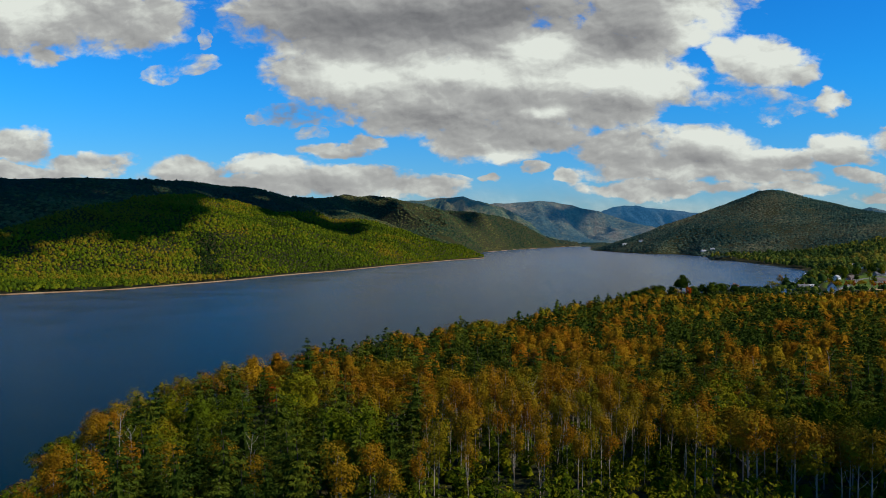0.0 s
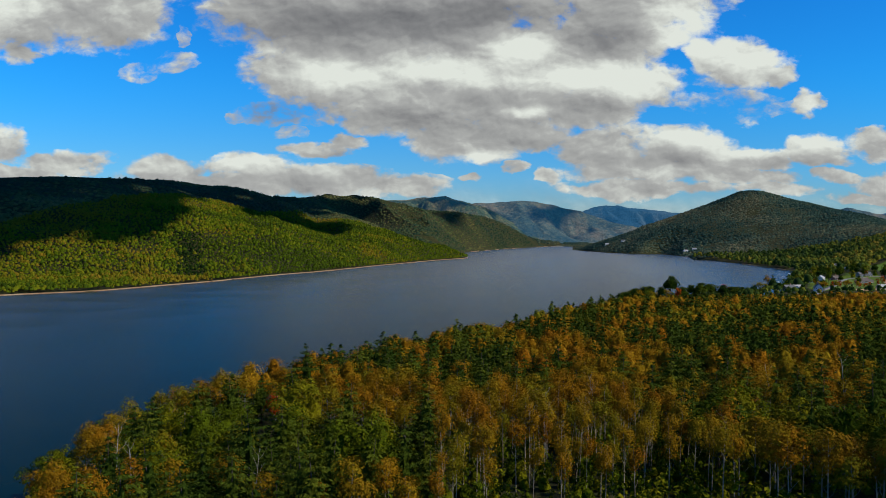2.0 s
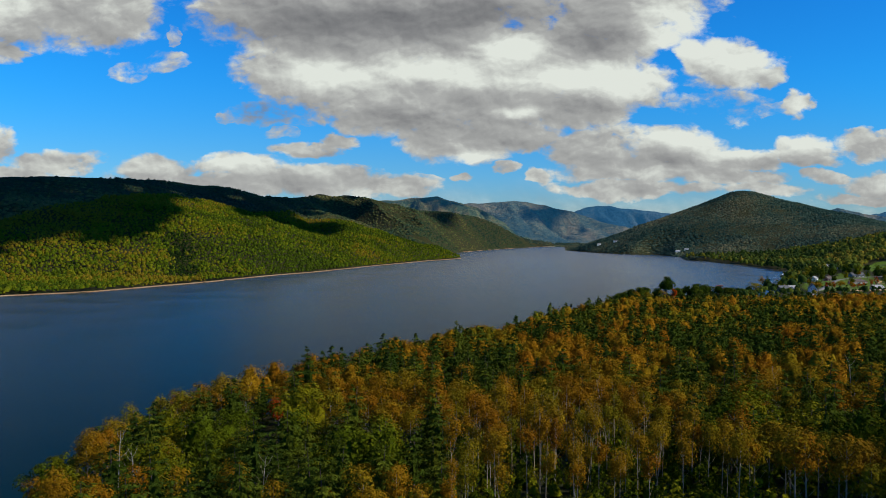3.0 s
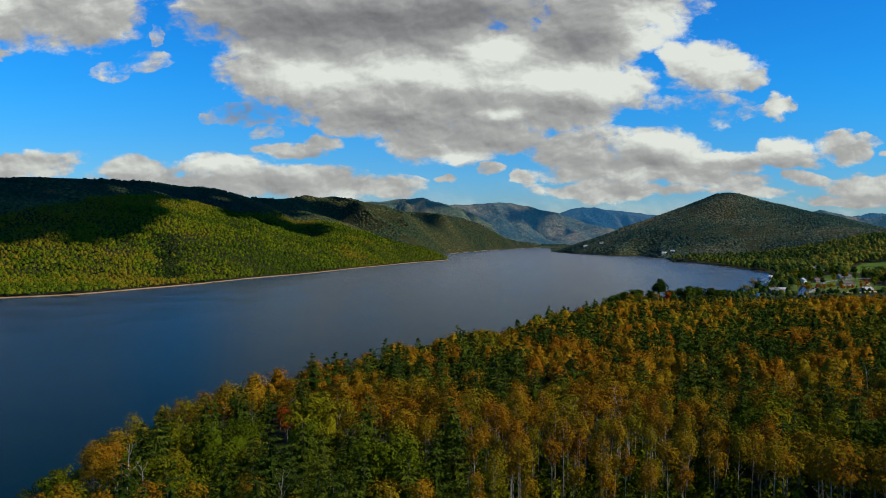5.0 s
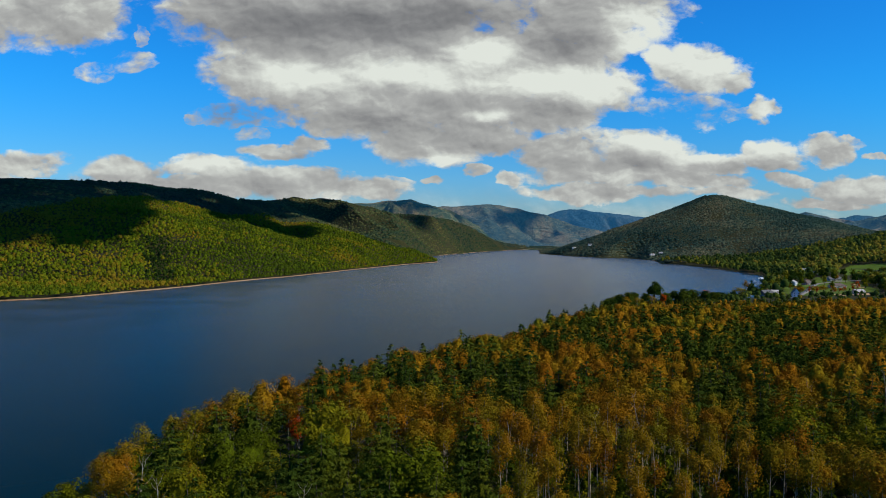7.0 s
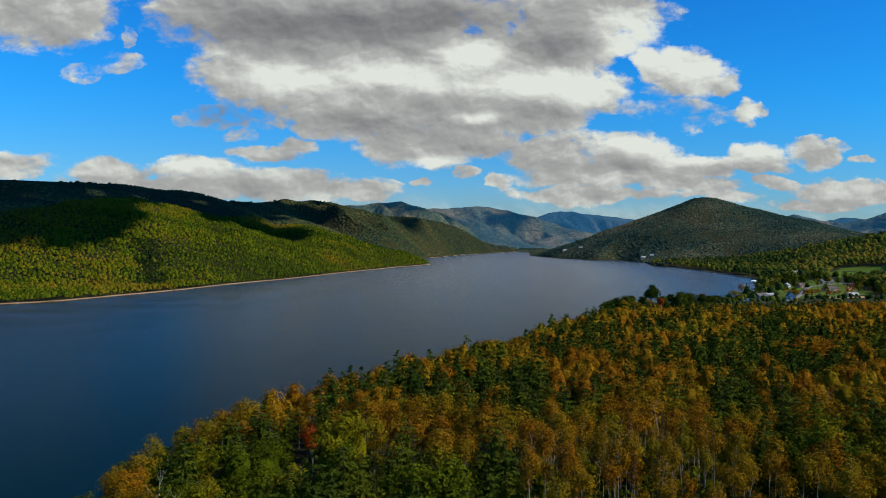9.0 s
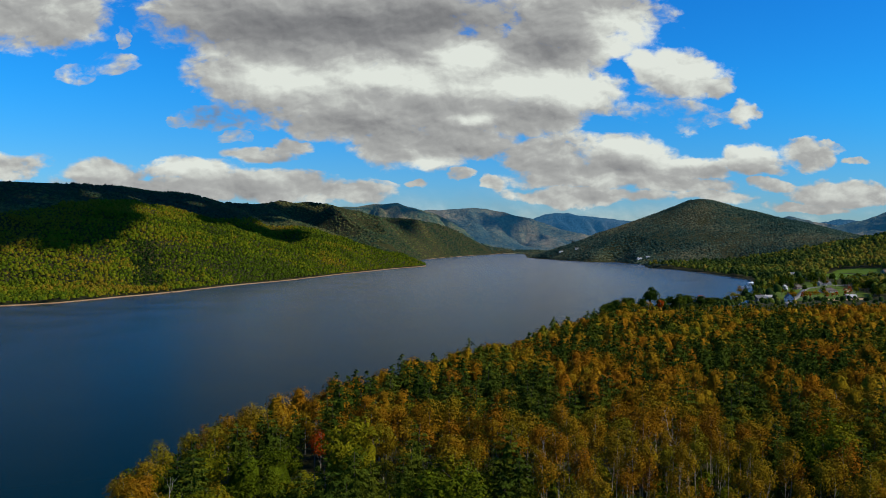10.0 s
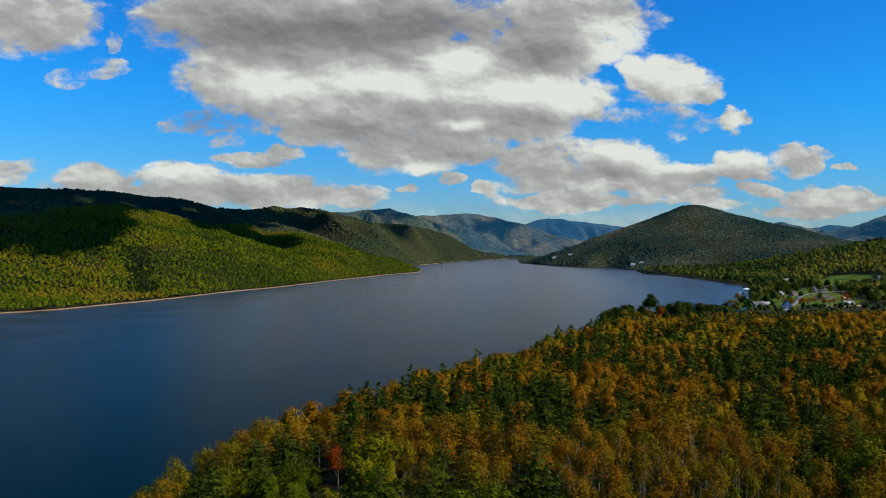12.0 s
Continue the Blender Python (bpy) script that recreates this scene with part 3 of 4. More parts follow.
def dome(r, wide, tall, low=0.0, sides=6, rows=((1.0, 0.30), (0.70, 0.78))):
    """A rounded, uneven crown of few faces."""
    v, f = [], []
    turn = r.uniform(0, 6.28)
    for k, (w, h) in enumerate(rows):
        for i in range(sides):
            a = turn + (i + 0.5 * (k % 2)) * 6.283 / sides
            s = wide / 2 * w * r.uniform(0.66, 1.28)
            v.append((math.cos(a) * s, math.sin(a) * s, low + tall * h * r.uniform(0.8, 1.16)))
    v.append((0, 0, low + tall))
    for k in range(len(rows) - 1):
        for i in range(sides):
            a, b, e, g = k * sides + i, k * sides + (i + 1) % sides, (k + 1) * sides + i, (k + 1) * sides + (i + 1) % sides
            f += [(a, b, e), (b, g, e)]
    top = (len(rows) - 1) * sides
    f += [(top + i, top + (i + 1) % sides, top + sides) for i in range(sides)]
    return np.array(v, float), np.array(f)


def limbs(r, tall, thick, start, count, reach, rise, lean=0.03, sides=5):
    """A trunk with limbs that leave it between start and the top."""
    way = r.normal(size=2) * lean * tall
    trunk = [(way[0] * q * q, way[1] * q * q, tall * q - (1.2 if q == 0 else 0)) for q in (0, 0.3, 0.6, 0.85, 1)]
    out = [tube(trunk, [thick * k for k in (1.25, 0.9, 0.62, 0.35, 0.06)], sides + 2)]
    for i in range(count):
        q = start + (0.93 - start) * (i + r.random()) / count
        a = i * 2.4 + r.normal() * 0.4
        ln = reach * (1 - 0.55 * (q - start) / (1 - start)) * r.uniform(0.7, 1.15)
        p = np.array((way[0] * q * q, way[1] * q * q, tall * q))
        d = np.array((math.cos(a), math.sin(a), rise * r.uniform(0.6, 1.3)))
        e = np.array((math.cos(a + 0.5), math.sin(a + 0.5), rise * 1.6))
        out.append(tube([p, p + d * ln * 0.5, p + d * ln * 0.6 + e * ln * 0.4], [thick * 0.4 * (1 - 0.5 * q), thick * 0.22, thick * 0.05], sides - 1))
    return merged(out)


KINDS = {
    # kind: leaf, bark, label
    "pine_tree": ("pine_needles", "bark_dark", "dark green white pine with layered drooping boughs"),
    "gold_tree": ("gold_leaves", "bark_grey", "slender autumn tree with thin orange-gold leaves and a pale trunk"),
    "oak_tree": ("oak_leaves", "bark_dark", "broad green oak with a dense lobed crown"),
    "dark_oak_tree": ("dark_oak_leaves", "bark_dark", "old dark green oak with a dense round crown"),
    "birch_tree": ("gold_leaves", "bark_pale", "slender birch with a bare pale trunk and a thin gold top"),
    "red_tree": ("red_leaves", "bark_grey", "small maple in deep red autumn leaf"),
    "bare_tree": (None, "bark_bleached", "leafless grey dead tree with forked limbs"),
}
r = np.random.default_rng(3)
NEAR = {k: [] for k in KINDS}
for i in range(4):
    t = r.uniform(16, 19)
    wide = r.uniform(8.6, 10.8)
    NEAR["pine_tree"].append((t, limbs(r, t, 0.24, 0.2, 0, 1, 0.1), pine_crown(r, wide, t * 0.18, t, 10, 6, 19, 0.57), dome(r, wide * 0.24, t * 0.62, t * 0.2, 7)))
    t = r.uniform(15, 17.5)
    NEAR["gold_tree"].append((t, limbs(r, t * 0.86, 0.15, 0.3, 12, 2.2, 0.9), broad_crown(r, r.uniform(7.6, 9.6), t * 0.36, t, 960, 0.255, 14, 0.5, 0.5, 0.62, 0.40, 0.15)))
for i in range(3):
    t = r.uniform(16, 19)
    NEAR["birch_tree"].append((t, limbs(r, t * 0.9, 0.10, 0.45, 12, 1.6, 1.5, 0.05), broad_crown(r, r.uniform(5.6, 7.2), t * 0.38, t, 920, 0.21, 11, 0.3, 0.6, 0.62, 0.42, 0.15)))
    t = r.uniform(16, 19)
    wide = r.uniform(12, 14.5)
    core = dome(r, wide * 0.54, t * 0.62, t * 0.16, 9)
    NEAR["oak_tree"].append((t, limbs(r, t * 0.85, 0.32, 0.3, 10, 5.0, 0.6), broad_crown(r, wide, t * 0.15, t, 1400, 0.30, 24, 0.82, 0.4, 0.84, 0.27, whole=0.2), core))
    t = r.uniform(11, 14)
    NEAR["red_tree"].append((t, limbs(r, t * 0.92, 0.14, 0.3, 7, 2.0, 1.0), broad_crown(r, 5.2, t * 0.3, t, 700, 0.24, 9, 0.4)))
    t = r.uniform(14, 18)
    NEAR["bare_tree"].append((t, limbs(r, t, 0.13, 0.35, 11, 3.2, 1.0, 0.08), None))


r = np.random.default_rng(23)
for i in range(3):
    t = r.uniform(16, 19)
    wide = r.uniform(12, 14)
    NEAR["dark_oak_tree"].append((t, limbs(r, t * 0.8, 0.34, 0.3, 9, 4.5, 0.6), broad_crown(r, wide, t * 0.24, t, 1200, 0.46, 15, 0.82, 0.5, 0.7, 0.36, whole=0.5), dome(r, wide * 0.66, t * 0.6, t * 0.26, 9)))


def split_core(v, f):
    """The triangles of an inner crown as narrow quads, so that they join the leaves' mesh."""
    a, b, e = v[f[:, 0]], v[f[:, 1]], v[f[:, 2]]
    quad = np.stack([a, b, e, (a + e) / 2], 1)
    return quad.reshape(-1, 3), np.arange(len(f) * 4).reshape(-1, 4)


def build_near(kind, i):
    tall, wood, leaves, *core = NEAR[kind][i]
    leaf, bark, label = KINDS[kind]
    top = new(kind)
    tagged(top, label, "tree", kind.replace("_", " ") + "s of the near wood")
    tk = new("trunk", mesh_from("trunk", *wood, bark, True))
    tk.parent = top
    if leaves is not None:
        if core:
            v, f = core[0]
            n = len(leaves[0])
            tri = split_core(v, f)
            leaves = (np.concatenate([leaves[0], tri[0]]), np.concatenate([leaves[1], tri[1] + n]))
        cr = new("crown", mesh_from("crown", *leaves, leaf))
        cr.parent = top
    return top


def scatter(x0, x1, y0, y1, gap, seed):
    """Places on a shaken grid."""
    q = np.random.default_rng(seed)
    x, y = np.meshgrid(np.arange(x0, x1, gap), np.arange(y0, y1, gap))
    x = x.ravel() + q.uniform(-0.45, 0.45, x.size) * gap
    y = y.ravel() + q.uniform(-0.45, 0.45, y.size) * gap
    return x, y, q


def join_trees(name, label, template, x, y, z, scale, turn, tint, mat):
    """Many far trees in one mesh."""
    v, f = template
    ca, sa = np.cos(turn)[:, None], np.sin(turn)[:, None]
    s = scale[:, None]
    vx = (v[:, 0] * ca - v[:, 1] * sa) * s + x[:, None]
    vy = (v[:, 0] * sa + v[:, 1] * ca) * s + y[:, None]
    vz = v[:, 2] * s + z[:, None]
    verts = np.stack([vx, vy, vz], -1).reshape(-1, 3)
    faces = (f[None] + (np.arange(len(x)) * len(v))[:, None, None]).reshape(-1, f.shape[1])
    ob = new(name, mesh_from(name, verts, faces, mat, True, np.repeat(tint, len(v))))
    return tagged(ob, label, "trees", kind="stuff")


# the near wood
x, y, q = scatter(-130, 420, 96, 900, 6.7, 21)
d = lake_distance(x, y)
ok = (d > 2.2) & (x < 35 + y * 0.60) & (x > -60 - y * 0.6) & ~((d > 26) & (y > 735)) & (y < 790) & ~((y > 655) & (d < 34)) & (y > np.interp(x, [-100, -60, -20, 0, 45, 60, 130], [136, 136, 140, 156, 156, 142, 138]))
x, y, d = x[ok], y[ok], d[ok]
z = height(x, y) - 0.3
u, stand = q.random(len(x)), 0.85 * fbm(x, y, 36, 3) + 0.15 * q.normal(size=len(x))
# pines thicken away from the water's near corner, gold trees fill the back of the wood
lean = np.interp(y, [90, 180, 230, 420, 520, 640], [-0.10, 0.0, 0.11, 0.05, -0.13, -0.30]) + np.interp(d, [0, 5, 12], [-0.35, -0.2, 0]) - 0.12 * ((x < -35) & (d < 20))
kind = np.where(stand + lean > 0, "pine_tree", "gold_tree").astype(object)
for ox, oy, rad in ((-58, 205, 20), (-66, 175, 13), (-28, 180, 13), (67, 192, 17), (86, 178, 13), (-84, 212, 8)):
    kind[(np.hypot(x - ox, y - oy) < rad)] = "oak_tree"
kind[(d < 18) & (y < 480) & (kind == "pine_tree") & (u > 0.12)] = "gold_tree"
kind[(d < 14) & (u < 0.42) & (y < 240)] = "oak_tree"
kind[(d < 12) & (u < 0.12)] = "oak_tree"
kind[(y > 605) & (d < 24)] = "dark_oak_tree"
kind[(x > -10) & (x < 50) & (y < 212) & (kind != "oak_tree")] = "birch_tree"
kind[u > 0.996] = "red_tree"
kind[(u > 0.974) & (u < 0.982) & (y < 240)] = "bare_tree"
# broad crowns need room
thin = np.isin(kind, ("oak_tree", "dark_oak_tree")) & (q.random(len(x)) < np.where(y > 605, 0.5, np.where(d < 14, 0.3, 0.6)))
# room round the red maple
thin |= (abs(x + 55) < 6.5) & (y > 200) & (y < 236)
thin |= np.hypot(x + 78, y - 173) < 6
x, y, z, d, kind = (a[~thin] for a in (x, y, z, d, kind))
turn, scale = q.uniform(0, 6.28, len(x)), q.uniform(0.76, 1.12, len(x)) * np.interp(d, [0, 6, 20], [0.72, 0.88, 1.04])
scale = scale * np.where(kind == "pine_tree", 1.0, np.where(kind == "gold_tree", 1.02, 1.0))
scale = scale * np.where((x < 20) & (d < 22) & (y < 480), 1.02, 1.0)
scale = np.where((y > 605) & (d < 24), scale * 0.85, scale)
# younger growth at the back of the wood
scale = np.where((y > 590) & (d >= 24), scale * np.interp(y, [590, 620, 680], [0.85, 0.6, 0.42]), scale)
tint = np.clip(0.5 + 0.9 * fbm(x, y, 45, 2) + q.normal(size=len(x)) * 0.22, 0, 1)
order = np.argsort(np.hypot(x + 25, y))
FAR = {"pine_tree": [], "gold_tree": [], "oak_tree": []}
r = np.random.default_rng(5)
for i in range(2):
    for whorls, arms, bits, leaves, big in ((9, 6, 5, 250, 1.0), (8, 5, 4, 140, 1.25)):
        pole = split(*tube([(0, 0, -1), (0, 0, 9), (0, 0, 16)], (0.2, 0.15, 0.03), 3))
        FAR["pine_tree"].append(merged([split(*pine_crown(r, 9.6, 3.4, 18, whorls, arms, bits, 0.98 * big)), dome(r, 4.6, 12.0, 3.2, 5, ((1.0, 0.12), (0.8, 0.42), (0.4, 0.78))), pole]))
        FAR["gold_tree"].append(merged([thinned(*broad_crown(r, 9.4, 7.0, 16.2, int(leaves * 1.3), 0.38 * big, 9, 0.7, 0.4, 0.55, 0.5, 0.2)), dome(r, 6.0, 6.9, 7.6, 7, ((1.0, 0.2), (0.84, 0.62), (0.42, 0.93))), pole]))
        FAR["oak_tree"].append(merged([thinned(*broad_crown(r, 13, 3, 17, int(leaves * 2.4), 0.6 * big, 20, 0.8, 0.4, 0.82, 0.29, whole=0.2)), dome(r, 9.5, 11.5, 3, 7), pole]))
LIMIT, used, made, rest = 225, {}, {}, []
for i in order:
    k = kind[i]
    used[k] = used.get(k, 0) + 1
    if used[k] > LIMIT:
        rest.append(i)
        continue
    pick = int(q.integers(len(NEAR[k])))
    m = Matrix.LocRotScale((x[i], y[i], z[i]), Euler((0, 0, turn[i])), [scale[i]] * 3)
    if (k, pick) in made:
        ob = copy_thing(made[k, pick], m)
        ob.scale = [scale[i]] * 3
    else:
        made[k, pick] = ob = build_near(k, pick)
        ob.matrix_basis = m
rest = np.array(rest)
for k in FAR:
    mine = rest[kind[rest] == k]
    for j in range(4):
        back = (y[mine] > 380) == (j % 2 == 1)
        s = mine[back][j // 2::2]
        if len(s):
            leaf = KINDS[k][0] + "_joined"
            join_trees(k.replace("_tree", "_wood"), "dense stand of " + k.replace("_", " ") + "s in autumn on the near bank", FAR[k][j], x[s], y[s], z[s], scale[s], turn[s], tint[s], leaf)

# undergrowth along the near edge of the wood
bx, by, q = scatter(-110, 150, 132, 222, 3.9, 77)
sx, sy, q = scatter(-120, 60, 222, 500, 3.6, 78)
bx, by = np.r_[bx, sx], np.r_[by, sy]
d = lake_distance(bx, by)
ok = (d > 1.2) & (q.random(len(bx)) < 0.85) & ((by < 222) | (d < 15))
bx, by = bx[ok], by[ok]
r = np.random.default_rng(8)
for j in range(3):
    bush = merged([dome(r, 1.6, 1.7, -0.2, 5), thinned(*broad_crown(r, 3.4, 0.1, (3.0, 3.4, 5.2)[j], 72, 0.27, 8, 0.55, 0.6))])
    s = slice(j, None, 3)
    join_trees("undergrowth", "low green and yellow brush and saplings under the near trees", bush, bx[s], by[s], height(bx[s], by[s]) - 0.1, q.uniform(0.7, 2.3, len(bx[s])), q.uniform(0, 6.28, len(bx[s])), q.random(len(bx[s])), "oak_leaves_joined")
# thick brush under the old oaks on the point
bx, by, q = scatter(130, 330, 640, 850, 4.2, 79)
d = lake_distance(bx, by)
ok = (d > 1.0) & (d < 30)
bx, by = bx[ok], by[ok]
bush = merged([dome(r, 2.4, 2.6, -0.2, 6), thinned(*broad_crown(r, 4.4, 0.1, 3.9, 80, 0.36, 9, 0.6, 0.6))])
join_trees("undergrowth", "thick dark green brush under old oaks by the lake", bush, bx, by, height(bx, by) - 0.1, q.uniform(1.1, 2.2, len(bx)), q.uniform(0, 6.28, len(bx)), q.uniform(0, 0.55, len(bx)), "shore_leaves")

# ---- village clearing ----
# x, y, turn, length, width, wall height, wall, roof, label
HOUSES = [
    (534, 1008, 14, 20, 11, 3.2, "wall_tan", "roof_brown", "tan brick house with a broad brown hipped roof"),
    (622, 1172, 10, 21, 9, 3.0, "wall_grey", "roof_slate", "long low grey house with a slate-blue roof"),
    (728, 1452, -20, 18, 10, 5.5, "wall_white", "roof_pale", "large white two-storey house with a pale roof"),
    (752, 1462, 25, 14, 9, 3.2, "wall_white", "roof_slate", "white house with a slate roof among trees"),
    (780, 1475, 5, 13, 9, 3.2, "wall_grey", "roof_pale", "small grey house with a pale roof"),
    (500, 1075, 60, 13, 8, 4.5, "wall_white", "roof_slate", "white lakeside house with a slate roof"),
    (522, 1098, 50, 12, 8, 4.5, "wall_white", "roof_pale", "white lakeside house with a pale roof"),
    (545, 1105, 30, 12, 8, 3.2, "wall_brick", "roof_brown", "red brick house with a brown roof"),
    (392, 905, 25, 15, 9, 3.4, "wall_grey", "roof_slate", "grey shore house with a slate roof"),
    (412, 925, 15, 11, 8, 3.2, "wall_white", "roof_pale", "white shore house with a pale roof"),
    (408, 868, 70, 13, 8, 4.6, "wall_white", "roof_slate", "bright white house with a steep gable"),
    (486, 880, 15, 13, 7, 3.0, "wall_tan", "roof_pale", "small tan house with a pale roof"),
    (842, 1350, 10, 24, 9, 3.6, "wall_tan", "roof_brown", "long tan farm building beside the green field"),
    (735, 1690, 40, 13, 9, 4.5, "wall_brick", "roof_slate", "red-brown boathouse at the water's edge"),
    (742, 2395, 10, 14, 8, 3.2, "wall_white", "roof_pale", "white house below the round hill"),
    (770, 2400, -15, 12, 8, 3.2, "wall_white", "roof_pale", "white house below the round hill"),
    (640, 2760, 10, 13, 8, 3.2, "wall_white", "roof_slate", "white house at the hill's foot"),
    (590, 2790, 10, 12, 8, 3.2, "wall_white", "roof_pale", "white house at the hill's foot"),
]
ROAD = [(372, 790), (395, 850), (425, 895), (470, 963), (505, 1020), (535, 1070), (565, 1115), (600, 1140), (660, 1165)]
DRIVE = [(560, 985), (552, 1002), (572, 1020), (590, 1070)]
LAWNS = [("lawn", [(405, 872), (455, 882), (530, 900), (565, 960), (600, 1060), (660, 1190), (690, 1262), (655, 1300), (600, 1200), (548, 1180), (505, 1100), (445, 985)]), ("dirt", [(440, 862), (500, 862), (515, 888), (455, 898)]),
         ("field", [(700, 1268), (745, 1330), (822, 1400), (836, 1362), (905, 1455), (908, 1540), (880, 1580), (790, 1474)]), ("lawn", [(545, 1195), (590, 1230), (625, 1320), (605, 1325)]),
         ("field", [(715, 2060), (800, 2085), (805, 2130), (725, 2110)])]


def inside(poly, x, y):
    odd = np.zeros(np.shape(x), bool)
    for (ax, ay), (bx, by) in zip(poly, poly[1:] + poly[:1]):
        odd ^= ((ay > y) != (by > y)) & (x < (bx - ax) * (y - ay) / ((by - ay) or 1e-9) + ax)
    return odd


def line_distance(line, x, y):
    best = np.full(np.shape(x), 1e9)
    for (ax, ay), (bx, by) in zip(line, line[1:]):
        dx, dy = bx - ax, by - ay
        t = np.clip(((x - ax) * dx + (y - ay) * dy) / (dx * dx + dy * dy), 0, 1)
        best = np.minimum(best, np.hypot(x - ax - t * dx, y - ay - t * dy))
    return best


def village(x, y):
    """Where no wood stands: houses, road and grass, and most of the ground between them."""
    out = (line_distance(ROAD, x, y) < 9) | (line_distance(DRIVE, x, y) < 6)
    for hx, hy, *rest in HOUSES:
        # room before each house, towards the lake's foot
        out |= (np.hypot(x - hx, y - hy) < (13 if hy < 1500 else 10)) | (line_distance([(hx, hy), (hx * 0.96, hy * 0.96)], x, y) < (9 if hy < 1500 else 0))
    for kind, poly in LAWNS:
        out |= inside(poly, x, y)
        if kind == "field" and poly[0][1] < 1500:
            # rough grass below the field
            out |= inside(poly, x / 0.95, y / 0.95) | inside(poly, x / 0.9, y / 0.9)
    out |= (x > 400) & (x < 525) & (y > 835) & (y < 908)
    core = (y < 1180) & (x < 640) & (y > 840)
    return out | (core & (np.sin(x * 12.9898 + y * 78.233) * 43758.5453 % 1 < 0.2))


# woods across the water
r = np.random.default_rng(9)


MID = []
for i in range(6):
    big = dome(r, r.uniform(6.4, 7.6), r.uniform(6.5, 7.5), 3.4, 5)
    MID.append(merged([big, thinned(*broad_crown(r, 9.8, 3.5, 12.6, 17, 1.3, 10, 0.7, 1.1, whole=0.3))]))
TINY = [merged([dome(r, 10.0, 4.9, 0, 5, ((1.0, 0.25), (0.76, 0.78))), thinned(*broad_crown(r, 11, 1.5, 6.4, 5, 1.4, 5, 0.95, 0.3))]) for i in range(5)]


def wood(name, label, box, gap, keep, templates, mat, seed, spread=0.22):
    x, y, q = scatter(*box, gap, seed)
    ok = keep(x, y, lake_distance(x, y))
    x, y = x[ok], y[ok]
    z = height(x, y) - (2.4 if templates is TINY else 0.5)
    tint = np.clip(0.42 + 0.9 * fbm(x, y, 210, 5) + q.normal(size=len(x)) * spread, 0, 1)
    if name == "slope_wood":
        tint = tint + 0.4 * np.clip((lake_distance(x, y) - 190) / 160, 0, 1)
        # browner and darker towards the point
        tint = np.clip(tint + 0.55 * fbm(x, y, 70, 3) + np.interp(y, [1150, 1500, 1900], [0.0, -0.06, -0.14]), 0, 1)
        # darkest tint up one gully
        tint = np.where(line_distance([(-405, 1290), (-348, 1112)], x, y) < 15 + 9 * q.normal(size=len(x)), 0.0, np.maximum(tint, 0.2))
    low = 0.55 if name == "shore_wood" else 1.0
    scale, turn = np.where(y < 860, low, 1.0) * (q.uniform(0.6, 1.55, len(x)) if name == "shore_wood" else q.uniform(0.42, 0.84, len(x)) if templates is MID else q.uniform(0.75, 1.15, len(x))), q.uniform(0, 6.28, len(x))
    scale = scale * (1 + 0.55 * fbm(x, y, 55 if templates is TINY else 34, 2))
    for j in range(len(templates)):
        s = slice(j, None, len(templates))
        join_trees(name, label, templates[j], x[s], y[s], z[s], scale[s], turn[s], tint[s], mat)


wood("slope_wood", "green and gold autumn forest on the lakeside slope", (-1250, 150, 560, 2060), 5.2,
     lambda x, y, d: (d > 5.5) & (d < 400) & (height(x * 1.012, y * 1.012) > height(x, y) - 3) & (x < 60 + (y - 1807) * 0.26) & (x > -0.62 * y - 80), MID, "slope_leaves", 31)
wood("ridge_wood", "dark forest over the upper ridges, tinted with painted haze", (-1500, 500, 1000, 3500), 10.0,
     lambda x, y, d: (d > 7) & ((d >= 400) | (y > 2060)) & (height(x * 1.012, y * 1.012) > height(x, y) - 4) & (x < 60 + (y - 1807) * 0.26) & (x > -0.62 * y - 80), TINY, "far_hill_hazed_leaves", 32, 0.12)
wood("hill_wood", "green forest over the round hill, dulled by painted haze", (480, 2300, 2040, 3150), 7.8,
     lambda x, y, d: (d > 3) & (x < 0.6 * y + 100) & (height(x * 1.012, y * 1.012) > height(x, y) - 4), TINY, "round_hill_hazed_leaves", 33, 0.2)
wood("shore_wood", "mixed green and gold trees on the far shore", (280, 1500, 735, 2080), 9.2,
     lambda x, y, d: (d > 1.5) & (x < 0.58 * y + 120) & ~village(x, y) & ((y > 900) | (np.sin(x * 3.1 + y * 7.7) > -0.2)) & ~((y < 800) & (d < 30)), MID, "shore_leaves", 34, 0.3)
wood("valley_wood", "hazy green trees on the valley floor at the lake's head", (330, 1000, 3560, 4250), 13, lambda x, y, d: d > 8, TINY, "round_hill_hazed_leaves", 35)


# ---- village ----


def part(name, bm, mat, parent, label=""):
    me = bpy.data.meshes.new(name)
    bm.to_mesh(me)
    bm.free()
    me.materials.append(LIB[mat])
    ob = new(name, me)
    ob.parent = parent
    return tagged(ob, label) if label else ob


def box(sx, sy, sz, x=0, y=0, z=0, bevel=0.0, turn=0.0):
    """A block whose base stands at z."""
    bm = bmesh.new()
    bmesh.ops.create_cube(bm, size=1, matrix=pose(x, y, z + sz / 2, 0, 0, turn) @ Matrix.Diagonal((sx, sy, sz, 1)))
    if bevel:
        bmesh.ops.bevel(bm, geom=bm.edges[:], offset=bevel, segments=1, affect="EDGES")
    return bm


def solid(points, faces):
    bm = bmesh.new()
    vs = [bm.verts.new(p) for p in points]
    for f in faces:
        bm.faces.new([vs[i] for i in f])
    bmesh.ops.recalc_face_normals(bm, faces=bm.faces[:])
    return bm


